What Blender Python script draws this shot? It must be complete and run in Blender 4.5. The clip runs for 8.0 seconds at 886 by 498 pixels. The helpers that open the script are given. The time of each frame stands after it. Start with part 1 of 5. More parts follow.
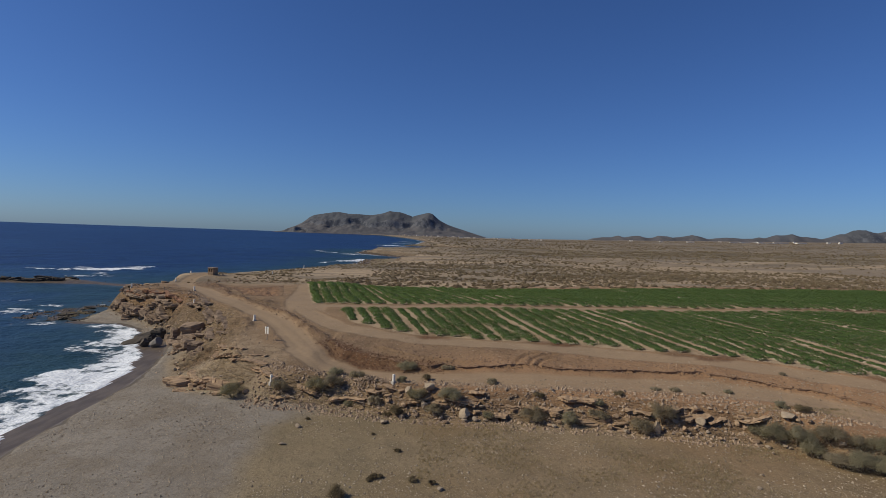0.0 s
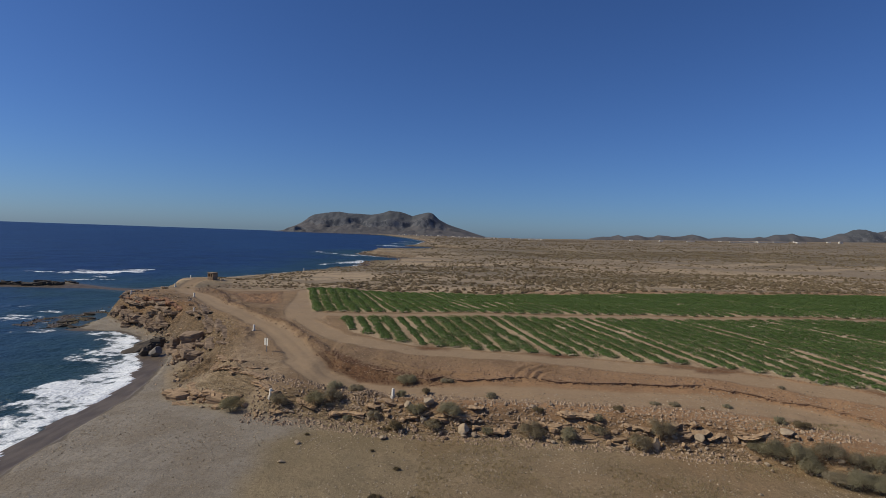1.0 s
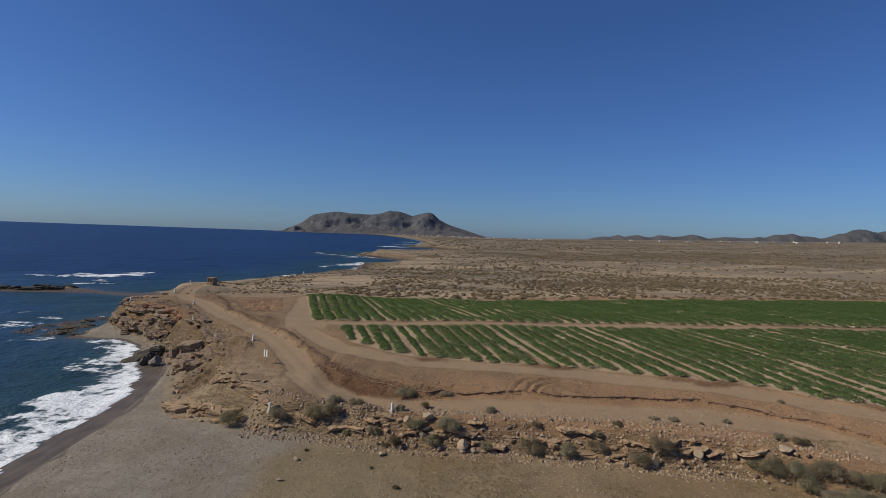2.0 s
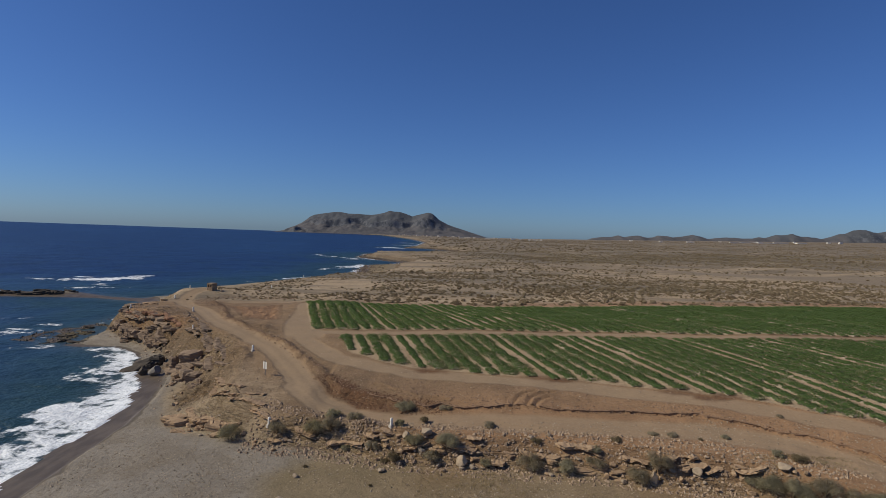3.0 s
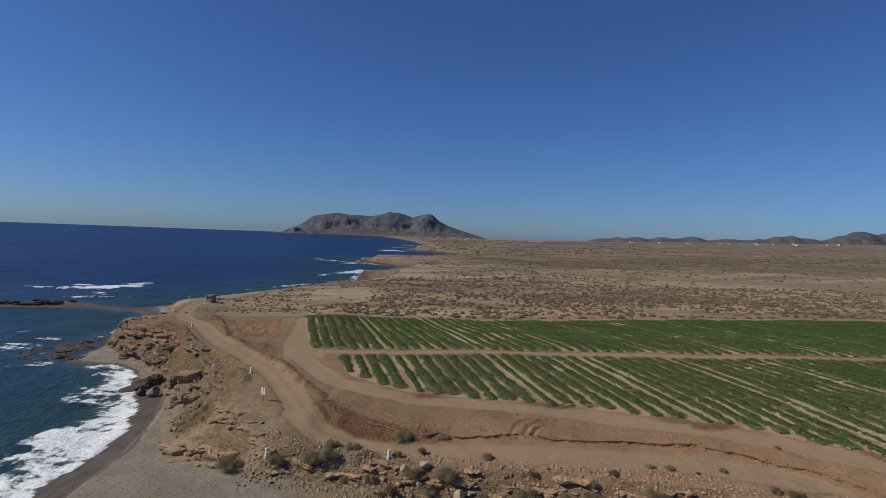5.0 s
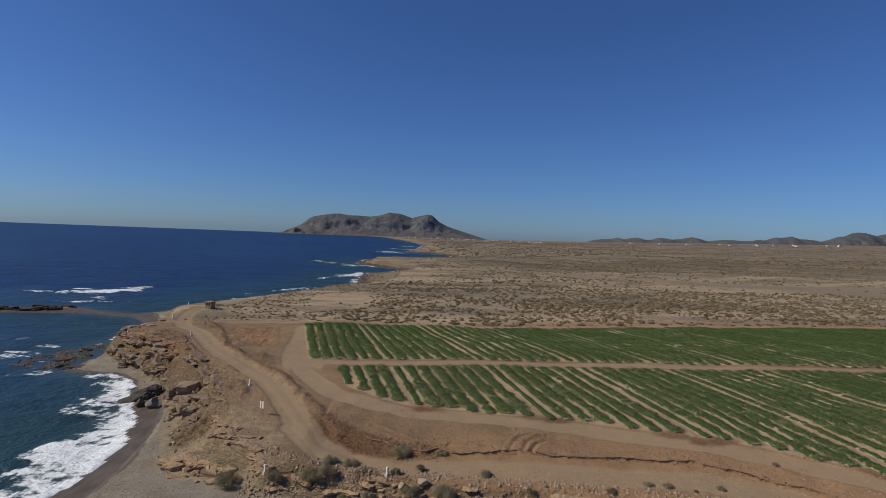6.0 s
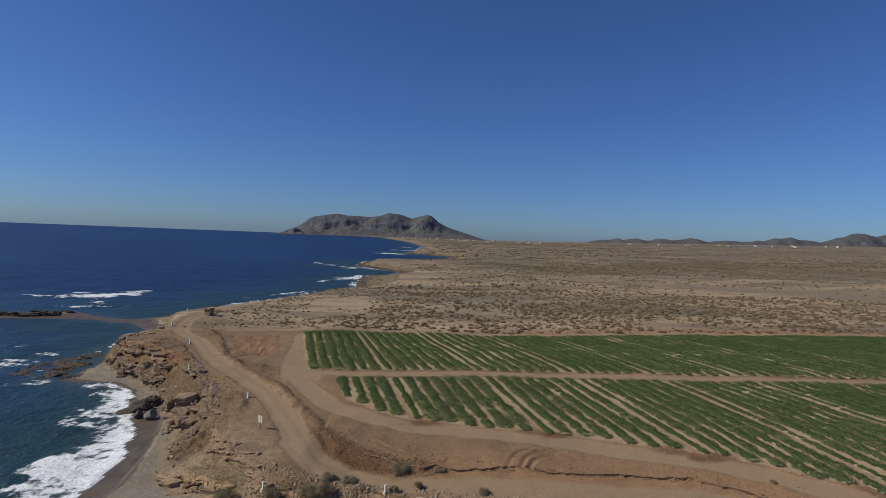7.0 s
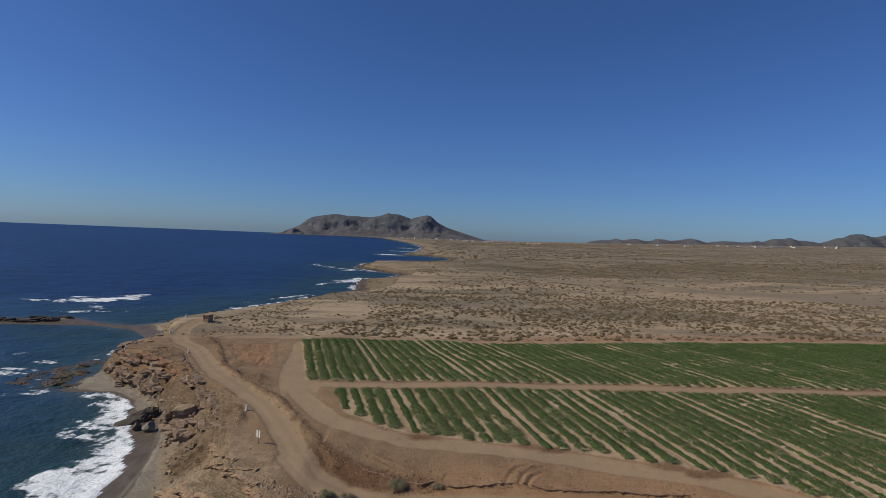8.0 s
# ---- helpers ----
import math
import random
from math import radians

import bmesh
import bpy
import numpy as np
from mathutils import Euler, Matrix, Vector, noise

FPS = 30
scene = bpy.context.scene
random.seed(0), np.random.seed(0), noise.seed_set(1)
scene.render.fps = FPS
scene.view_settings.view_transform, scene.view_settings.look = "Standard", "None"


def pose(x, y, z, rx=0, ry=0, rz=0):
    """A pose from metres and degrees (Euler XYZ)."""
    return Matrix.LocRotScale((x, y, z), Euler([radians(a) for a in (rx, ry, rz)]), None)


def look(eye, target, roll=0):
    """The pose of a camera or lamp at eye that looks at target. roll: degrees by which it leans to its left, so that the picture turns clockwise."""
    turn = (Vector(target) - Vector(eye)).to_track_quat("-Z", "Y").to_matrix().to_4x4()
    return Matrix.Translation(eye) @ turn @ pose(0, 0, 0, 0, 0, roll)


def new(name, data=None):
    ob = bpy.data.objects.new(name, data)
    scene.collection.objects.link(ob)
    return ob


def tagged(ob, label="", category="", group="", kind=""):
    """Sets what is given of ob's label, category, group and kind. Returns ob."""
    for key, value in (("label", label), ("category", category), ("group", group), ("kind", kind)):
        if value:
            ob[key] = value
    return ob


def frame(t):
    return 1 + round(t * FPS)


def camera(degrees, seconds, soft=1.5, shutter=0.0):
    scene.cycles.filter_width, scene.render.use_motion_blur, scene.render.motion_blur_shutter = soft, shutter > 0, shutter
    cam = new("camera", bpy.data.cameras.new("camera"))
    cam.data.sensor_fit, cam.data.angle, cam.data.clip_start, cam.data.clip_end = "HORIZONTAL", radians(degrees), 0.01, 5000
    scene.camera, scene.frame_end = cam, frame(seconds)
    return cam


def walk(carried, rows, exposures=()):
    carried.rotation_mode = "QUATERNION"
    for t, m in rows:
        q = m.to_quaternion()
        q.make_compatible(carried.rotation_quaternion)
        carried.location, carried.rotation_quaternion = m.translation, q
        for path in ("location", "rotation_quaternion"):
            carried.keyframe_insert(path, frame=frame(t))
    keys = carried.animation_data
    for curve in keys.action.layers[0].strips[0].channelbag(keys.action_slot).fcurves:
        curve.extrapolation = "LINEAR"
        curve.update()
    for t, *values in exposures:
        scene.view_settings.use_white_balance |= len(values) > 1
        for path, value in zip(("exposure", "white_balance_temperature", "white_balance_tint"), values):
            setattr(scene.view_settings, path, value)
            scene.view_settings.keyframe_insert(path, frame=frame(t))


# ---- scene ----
cam = camera(78.0, 8.0, soft=0.8)
PATH = [
    (0.0, (-0.826, 1.011, 19.129), (-0.416, 100.976, 16.521), 1.982),
    (0.5, (-0.815, 1.028, 19.887), (-0.396, 100.991, 17.208), 1.969),
    (1.0, (-0.801, 1.044, 20.635), (-0.380, 101.006, 17.907), 1.962),
    (1.5, (-0.787, 1.059, 21.377), (-0.366, 101.020, 18.621), 1.960),
    (2.0, (-0.771, 1.073, 22.119), (-0.352, 101.034, 19.352), 1.965),
    (2.5, (-0.754, 1.086, 22.865), (-0.338, 101.047, 20.102), 1.974),
    (3.0, (-0.735, 1.098, 23.618), (-0.322, 101.060, 20.872), 1.987),
    (3.5, (-0.715, 1.109, 24.383), (-0.303, 101.071, 21.663), 2.004),
    (4.0, (-0.693, 1.119, 25.163), (-0.280, 101.082, 22.477), 2.024),
    (4.5, (-0.670, 1.127, 25.959), (-0.250, 101.091, 23.312), 2.046),
    (5.0, (-0.646, 1.135, 26.774), (-0.213, 101.100, 24.168), 2.070),
    (5.5, (-0.620, 1.142, 27.610), (-0.168, 101.108, 25.045), 2.095),
    (6.0, (-0.593, 1.147, 28.467), (-0.113, 101.114, 25.940), 2.121),
    (6.5, (-0.565, 1.151, 29.347), (-0.047, 101.119, 26.852), 2.147),
    (7.0, (-0.535, 1.155, 30.248), (0.031, 101.123, 27.779), 2.172),
    (7.5, (-0.503, 1.157, 31.172), (0.124, 101.125, 28.717), 2.197),
    (8.0, (-0.470, 1.158, 32.117), (0.231, 101.126, 29.664), 2.219),
]
walk(cam, [(t, look(eye, target, roll)) for t, eye, target, roll in PATH])

# ---------------------------------------------------------------- daylight
SUN_ELEVATION, SUN_AZIMUTH = radians(40.0), radians(-97.0)  # azimuth clockwise from +y
SKY_STRENGTH, SUN_STRENGTH = 0.078, 3.25
scene.view_settings.exposure = 0.0

world = bpy.data.worlds.new("world")
scene.world = world
world.use_nodes = True
world_nodes, world_links = world.node_tree.nodes, world.node_tree.links
world_nodes.clear()
sky = world_nodes.new("ShaderNodeTexSky")
sky.sky_type = "NISHITA"
sky.sun_disc = False
sky.sun_elevation, sky.sun_rotation = SUN_ELEVATION, SUN_AZIMUTH
sky.altitude, sky.air_density, sky.dust_density, sky.ozone_density = 150.0, 0.92, 0.45, 5.0
sky_light = world_nodes.new("ShaderNodeBackground")
sky_light.inputs["Strength"].default_value = SKY_STRENGTH
world_out = world_nodes.new("ShaderNodeOutputWorld")
clear_air = world_nodes.new("ShaderNodeMix")
clear_air.data_type, clear_air.blend_type = "RGBA", "MULTIPLY"
clear_air.inputs[0].default_value = 1.0
clear_air.inputs[7].default_value = (0.475, 0.665, 1.0, 1)
world_links.new(sky.outputs[0], clear_air.inputs[6])
world_links.new(clear_air.outputs[2], sky_light.inputs["Color"])
world_links.new(sky_light.outputs[0], world_out.inputs["Surface"])

sun = new("sun", bpy.data.lights.new("sun", "SUN"))
sun.data.energy, sun.data.angle, sun.data.color = SUN_STRENGTH, radians(0.53), (1.0, 0.925, 0.75)
sun.matrix_world = look((math.sin(SUN_AZIMUTH) * math.cos(SUN_ELEVATION) * 300, math.cos(SUN_AZIMUTH) * math.cos(SUN_ELEVATION) * 300, math.sin(SUN_ELEVATION) * 300), (0, 0, 0))


# ---------------------------------------------------------------- lie of the land
LATTICE = np.random.RandomState(7).rand(256, 256)


def lattice_noise(x, y):
    """Smooth random heights in -1..1 over the plan, one cell a metre."""
    x, y = np.asarray(x, float), np.asarray(y, float)
    i, j = np.floor(x).astype(int), np.floor(y).astype(int)
    u, v = x - i, y - j
    u, v = u * u * (3 - 2 * u), v * v * (3 - 2 * v)
    a, b = LATTICE[i & 255, j & 255], LATTICE[(i + 1) & 255, j & 255]
    c, d = LATTICE[i & 255, (j + 1) & 255], LATTICE[(i + 1) & 255, (j + 1) & 255]
    return 2 * ((a * (1 - u) + b * u) * (1 - v) + (c * (1 - u) + d * u) * v) - 1


def fractal(x, y, size, octaves=4, gain=0.5):
    """Layered noise whose largest lumps are size metres across."""
    total, weight = 0.0, 1.0
    for k in range(octaves):
        f = 2.03 ** k / size
        total = total + weight * lattice_noise(x * f + 17.3 * k, y * f - 9.1 * k)
        weight *= gain
    return total


def smooth(a, b, v):
    k = np.clip((v - a) / (b - a), 0, 1)
    return k * k * (3 - 2 * k)


def line_distance(x, y, line):
    """Distance in plan to a polyline, and how far along it the nearest place is (in metres)."""
    x, y = np.asarray(x, float), np.asarray(y, float)
    best, along, gone = np.full(x.shape, 1e9), np.zeros(x.shape), 0.0
    for (ax, ay), (bx, by) in zip(line[:-1], line[1:]):
        dx, dy = bx - ax, by - ay
        length = math.hypot(dx, dy)
        k = np.clip(((x - ax) * dx + (y - ay) * dy) / length ** 2, 0, 1)
        d = np.hypot(x - ax - k * dx, y - ay - k * dy)
        near = d < best
        best, along = np.where(near, d, best), np.where(near, gone + k * length, along)
        gone += length
    return best, along


def inside(x, y, ring):
    x, y = np.asarray(x, float), np.asarray(y, float)
    res = np.zeros(x.shape, bool)
    for (ax, ay), (bx, by) in zip(ring, ring[1:] + ring[:1]):
        if ay == by:
            continue
        hit = ((ay > y) != (by > y)) & (x < ax + (y - ay) * (bx - ax) / (by - ay))
        res ^= hit
    return res


def signed_distance(x, y, ring):
    """Distance to a closed outline, positive inside."""
    d, _ = line_distance(x, y, ring + ring[:1])
    return np.where(inside(x, y, ring), d, -d)


NEAR_SHORE = [(-33, -500), (-36, 10), (-38.5, 35), (-40.5, 50), (-41.3, 62), (-43, 72), (-46.5, 81), (-50, 88), (-53.5, 93), (-56.5, 98.5), (-61, 101.5),
              (-67, 103.5), (-75, 105), (-80, 113), (-79, 122), (-79, 130), (-80, 140), (-81, 148), (-83, 156), (-92, 166.5), (-108, 171.5),
              (-127, 169), (-150, 164), (-180, 157)]
FAR_SHORE = [(-185, 168), (-160, 178), (-140, 177), (-121, 184), (-105, 175), (-96, 174), (-90, 180), (-87, 190), (-79, 207), (-71, 228), (-63, 258),
             (-44, 280), (-45, 300), (-49, 326), (-53, 374), (-36, 396), (-29, 428), (-45, 447), (-76, 496), (-77, 575), (-39, 594), (4, 625),
             (18, 757), (-24, 840), (-55, 832), (-46, 1013), (-44, 1403), (-122, 2043), (-330, 3250), (-420, 3800), (-620, 3975), (-1260, 3985), (-1260, 4980)]
SHORE = NEAR_SHORE + FAR_SHORE + [(4980, 4980), (4980, -500)]
NEAR_BLUFF = [(500, -20), (60, 27), (45, 35), (36, 41.5), (31, 45.5), (26, 48), (20, 49.5), (14, 50.7), (8, 51.5), (2, 52), (-5, 53.2), (-10, 55),
              (-15, 56), (-18, 56.3), (-21, 58.6), (-26, 60.5), (-29.5, 63), (-32, 68), (-34.5, 73), (-37, 79), (-40, 85), (-43, 89), (-46, 93), (-49, 98), (-53, 102.5),
              (-58, 107), (-62, 110.5), (-67.7, 114.4), (-71, 118.4), (-71.7, 124), (-71.7, 133), (-73, 143), (-76, 153.5), (-80, 163), (-84, 169)]
FAR_BLUFF = [(-84, 175), (-80, 188), (-71, 207), (-62, 228), (-54, 256), (-34, 278), (-29, 300), (-28, 328), (-30, 371), (-22, 393), (-19, 429), (-38, 452),
             (-67, 500), (-67, 565), (-38, 583), (14, 620), (28, 757), (-20, 850), (-40, 1010), (-35, 1400), (-110, 2040), (-315, 3250), (-400, 3820), (-600, 4000), (-1200, 4010),
             (-1200, 4970)]
BLUFF = NEAR_BLUFF + FAR_BLUFF + [(4970, 4970), (4970, -20)]

TRACK = [(-10.5, 57.5), (-14.2, 62.2), (-17, 67.3), (-20.4, 73.6), (-25.5, 81.9), (-31.5, 88.7), (-37.2, 94.2), (-43.4, 104), (-48.1, 112.4), (-53.1, 120.7),
         (-59.5, 127.7), (-63.1, 134), (-66, 144.1), (-66.5, 152.7)]
LOW_TRACK = [(-17, 66), (-13.5, 61.5), (-9, 58.7), (-4.5, 57.8), (1, 57), (9.5, 56.6), (18, 55.5), (26, 54.8), (32, 52.5), (36.5, 48.5), (42, 42), (52, 36), (80, 28)]
SIDE_ROAD = [(-30, 131), (-28.5, 122), (-27.1, 112.6), (-24.6, 96.2), (-21.5, 86), (-15.3, 77.3), (-10.5, 73.8), (-4.3, 70.6), (2.1, 69.9), (9, 68), (15.7, 66.3), (28, 62), (35.5, 58.5),
             (44, 53), (60, 45), (90, 34)]
CROSS_ROAD = [(-24, 91.4), (-16, 91.2), (-7, 91.5), (7.3, 92.1), (21.5, 92.3), (35.7, 92), (49.3, 90.8), (63, 90.4), (120, 90.2)]
FAR_ROAD = [(-70, 133.5), (-49.6, 136.5), (-41.6, 137.2), (-30, 132.2), (-18, 137.6), (-10, 138.6), (0, 138.6), (17, 135.6), (31, 136), (46, 137.5), (60, 138.3), (90, 141), (120, 143.3), (170, 145.2)]
BERM = [(-55, 132.2), (-49.6, 124.5), (-44.2, 112.8), (-40.2, 103.9), (-35.1, 95.8), (-29.5, 89.7), (-23.8, 83.7), (-18.2, 75.4), (-14.1, 69)]
BANK = [(-14.2, 69), (-11.3, 65), (-8.5, 62.8), (-4, 60.9), (1, 60.3), (9.8, 60.0), (18.5, 59.0), (27, 58.2), (32, 55.6), (37, 52.4), (41, 47), (50, 41), (80, 31)]

PLOUGHED = [(-50.2, 128.5), (-43.5, 127.2), (-36.4, 125.8), (-33.6, 116), (-30.2, 104), (-31.8, 101.2), (-36.8, 103.7), (-40.3, 109.2), (-44.6, 118)]
# where wheels have turned on the headland of the field
WHEEL_MARKS = [[(7.8, 60.8), (8.6, 62.6), (9.6, 63.9), (11.0, 64.5)], [(9.3, 60.5), (9.9, 62.2), (11.0, 63.4), (13.0, 64.2)], [(10.2, 60.4), (11.0, 62.0), (12.2, 62.8)],
               [(-8.0, 66.4), (-6.4, 64.9), (-4.6, 63.6), (-1.0, 61.9), (4.0, 61.3)], [(-7.2, 65.9), (-5.2, 64.4), (-3.0, 63.2), (0.5, 62.4)]]

REEF = [(-71.5, 111), (-70.5, 107.5), (-76, 105), (-83, 108), (-85, 116), (-80, 128), (-83, 150), (-79, 152), (-74, 138), (-73, 126), (-72, 118)]

# the rows run a little west of north; s is the place across them, on the line of the cross road
ROW_LEAN = 0.28


def across_rows(x, y):
    return x + ROW_LEAN * (y - 90.0)


# single narrow rows between two wheel lanes, and six full rows from each one to the next
NARROW_ROWS = [-22.2, -7.4, 8.05, 23.4, 37.6, 51.8, 66.2, 80.6, 95.0, 109.4, 123.8, 138.2]


def near_field_edge(x):
    """South end of the rows of the near block."""
    return np.interp(x, [-18, -14.6, -12.6, -10.5, -8.3, -3.7, 2.1, 9.1, 16, 28, 35.7, 44, 60, 90], [90, 81.5, 79, 77.3, 75.3, 72.6, 71.9, 70, 68.4, 64.2, 60.9, 55.6, 48, 37])


def near_field(x, y):
    s = across_rows(x, y)
    return (y > near_field_edge(x)) & (y < np.interp(x, [-20, -7, 7, 21, 35, 48, 62, 120], [89.0, 89.3, 90.3, 90.5, 90.0, 88.9, 88.3, 88])) & (s > -16.2)


def far_edge(x):
    """North end of the rows of the far block."""
    return np.interp(x, [-70, -50, -41, -31, -24, -18, -10, 0, 17, 31, 46, 60, 90, 120, 170], [130.5, 133.5, 133.5, 125.4, 129.2, 134.2, 136.2, 136.0, 132.9, 133.3, 134.8, 135.6, 138.3, 140.6, 142.5])


def far_field(x, y):
    s = across_rows(x, y)
    return (y > np.interp(x, [-25, -16, -7, 8, 22, 36, 50, 64, 120], [94.0, 93.2, 93.8, 93.9, 94.2, 93.9, 92.7, 92.6, 92.5])) & (s > -21.2) & \
        (y < far_edge(x))


def plateau(x, y):
    """The upland: it climbs from the shore, and falls away gently behind the cross road."""
    rows = [-500, 20, 45, 55, 65, 80, 95, 110, 125, 140, 160, 260, 600, 5000]
    west = np.interp(y, rows, [2.0, 2.5, 3.4, 4.3, 5.3, 6.4, 7.4, 6.4, 5.7, 5.6, 6.0, 5.6, 6.0, 3.0])
    east = np.interp(y, rows, [2.0, 2.5, 3.4, 4.3, 5.3, 6.4, 7.4, 7.0, 6.3, 5.7, 5.5, 5.6, 6.0, 3.0])
    k = smooth(-60, -20, x)
    east = east + 1.7 * np.exp(-((x + 29) / 11) ** 2) * smooth(104, 122, y) * smooth(175, 140, y)
    xc = np.clip(x, -70, 55) / 50
    r = 1.365 * xc + 0.9 * xc ** 2
    r = r * np.where(xc > 0, np.interp(y, [70, 92, 140], [1.0, 0.5, 0.7]), 1.0)
    near = 1 - smooth(125, 240, y)
    return west * (1 - k) + east * k + r * np.clip((y - 20) / 40, 0.3, 1) * near + np.maximum(x - 55, 0) * 0.019 * near + np.maximum(x - 700, 0) * 0.024 * smooth(600, 2800, y)


def plain_cover(x, y):
    """Bare grey strip and the thick dark growth beyond it, across the plain."""
    middle = np.interp(x, [-20, 30, 60, 100, 140, 180, 220, 330], [392, 380, 364, 346, 322, 302, 288, 270])
    wide = np.interp(x, [-20, 30, 60, 100, 140, 180, 220, 330], [4, 7, 8, 12, 25, 32, 36, 40])
    bare = smooth(1.15, 0.6, np.abs(y - middle) / wide + 0.35 * fractal(x, y, 40.0, 3)) * smooth(-10, 40, x)
    middle = np.interp(x, [0, 50, 120, 170, 300, 500, 800, 1500], [455, 452, 472, 500, 590, 740, 950, 1500])
    wide = np.interp(x, [0, 50, 120, 170, 300, 500, 800], [22, 40, 56, 46, 95, 120, 150])
    thick = smooth(1.2, 0.5, np.abs(y - middle) / wide + 0.7 * fractal(x, y, 60.0, 4)) * smooth(10, 60, x)
    return bare, thick


def terrain(x, y, full=False):
    """Height of the ground; with full also the masks of its surfaces."""
    x, y = np.asarray(x, float), np.asarray(y, float)
    wob = 0.6 * fractal(x, y, 9.0, 3) * smooth(25, 45, y)
    shore = signed_distance(x, y, SHORE) + 0.35 * wob
    bluff = signed_distance(x, y, BLUFF) + wob
    rocky = smooth(-28, -36, x) * smooth(70, 84, y) * smooth(150, 128, y)
    # beach and sea bed
    beach = np.interp(shore, [-400, -60, -12, 0, 2.5, 5.2, 5.7, 12, 25, 45, 90], [-9, -5, -1.2, 0, 0.32, 0.6, 1.0, 1.38, 1.75, 2.1, 2.7])
    beach = beach + (0.02 * fractal(x, y, 1.6, 3) + 0.07 * fractal(x, y, 8.0, 2)) * smooth(5, 9, shore)
    # weed-grown rock shelf off the headland
    reef = smooth(-2.5, 1.5, signed_distance(x, y, REEF) + 1.2 * fractal(x, y, 6.0, 3))
    beach = beach * (1 - reef) + (-0.1 + 0.3 * fractal(x, y, 4.0, 4, 0.65)) * reef
    # upland, lower behind the headland
    top = plateau(x, y)
    low = smooth(115, 185, y) * (1 - smooth(0, 90, bluff))
    top = top * (1 - low) + (3.4 + 0.02 * np.clip(bluff, 0, 60)) * low
    top = top + 1.75 * np.exp(-((x + 67) / 13) ** 2 - ((y - 154.5) / 12) ** 2)
    far = smooth(135, 400, y)
    roll = 0.35 + 0.65 * smooth(0, 140, bluff)
    top = top + far * roll * (2.4 * fractal(x, y, 160.0, 3) + 1.3 * fractal(x, y * 1.4, 48.0, 3) - 1.2 * np.abs(fractal(x + 300, y, 95.0, 3)))
    top = top + 0.05 * fractal(x, y, 2.2, 3) + 0.12 * fractal(x, y, 9.0, 2)
    width = 1.8 + 3.2 * smooth(-20, -28, x) * smooth(100, 86, y) + 0.9 * smooth(-40, -50, x) + 0.8 * smooth(140, 200, y)
    k = smooth(-1.7, 2 * width - 1.7, bluff)
    z = beach * (1 - k) + np.maximum(top, beach) * k
    # layered ledges on the face of the bluff
    face = (4 * k * (1 - k)) * smooth(-25, -8, shore)
    lam = 0.5 + 0.12 * fractal(x, y, 30.0, 1)
    q = (z + 0.4 * fractal(x, y * 1.6, 6.0, 4)) / lam
    step = (np.floor(q) + smooth(0.7, 1.0, q - np.floor(q)) - q) * lam
    rough = np.clip(np.sqrt(face) * (0.75 + 0.7 * fractal(x, y, 6.0, 3)), 0, 1)
    z = z + 0.95 * step * rough + rough * 0.13 * fractal(x, y, 1.0, 4, 0.6) + rocky * rough * 0.5 * fractal(x, y, 3.5, 2)
    # broken ground between the cliff and the track
    crag = smooth(17, 9, bluff) * smooth(-3, 1, bluff) * smooth(-24, -31, x) * smooth(62, 70, y) * smooth(124, 114, y)
    crag = crag * smooth(2.2, 4.2, line_distance(x, y, TRACK)[0])
    crag = np.maximum(crag, face * smooth(165, 190, y))
    crag = crag * np.clip(0.75 + 0.6 * fractal(x, y, 5.0, 3), 0, 1)
    q = (z + 0.5 * fractal(x, y * 1.5, 4.0, 4)) / 0.4
    z = z + crag * (0.45 * (np.floor(q) + smooth(0.65, 1.0, q - np.floor(q)) - q) + 0.32 * fractal(x, y, 2.4, 4, 0.6))
    # tracks worn into the upland
    d_track, _ = line_distance(x, y, TRACK)
    d_low, _ = line_distance(x, y, LOW_TRACK)
    d_side, _ = line_distance(x, y, SIDE_ROAD)
    d_cross, _ = line_distance(x, y, CROSS_ROAD)
    d_farr, _ = line_distance(x, y, FAR_ROAD)
    ragged = 0.22 * fractal(x, y, 2.5, 3)
    m_track = np.maximum(smooth(2.2, 1.35, d_track + 0.7 * ragged), smooth(2.4, 1.5, d_low + 0.7 * ragged))
    m_side = np.maximum(np.maximum(smooth(1.9, 1.3, d_side + ragged), smooth(1.25, 0.85, d_cross + 0.4 * ragged)), smooth(2.0, 1.2, d_farr + ragged))
    m_side = np.maximum(m_side, smooth(3.6, 2.6, d_side + ragged) * smooth(84, 90, y) * smooth(126, 122, y))
    worn = np.maximum(m_track, m_side)
    ruts = np.exp(-((np.minimum(d_track, d_low) - 0.75) / 0.25) ** 2) * m_track
    z = z - 0.10 * m_track - 0.05 * ruts - 0.04 * m_side
    # spoil ridge beside the track and the cut edge above the lower track
    d_berm, _ = line_distance(x, y, BERM)
    m_berm = smooth(0.85, 0.1, d_berm + 0.4 * fractal(x, y, 1.3, 3))
    z = z + 0.36 * smooth(0.95, 0.1, d_berm + 0.25 * fractal(x, y, 2.0, 3)) * np.clip(0.9 + 0.5 * fractal(x, y, 2.2, 4, 0.6), 0.3, 1.6)
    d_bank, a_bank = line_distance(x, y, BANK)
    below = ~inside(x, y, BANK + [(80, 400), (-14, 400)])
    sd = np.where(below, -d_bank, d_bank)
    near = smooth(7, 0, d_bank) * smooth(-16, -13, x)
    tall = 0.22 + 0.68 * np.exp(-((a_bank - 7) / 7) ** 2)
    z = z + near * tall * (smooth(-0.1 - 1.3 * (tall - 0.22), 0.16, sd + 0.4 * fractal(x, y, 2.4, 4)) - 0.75)
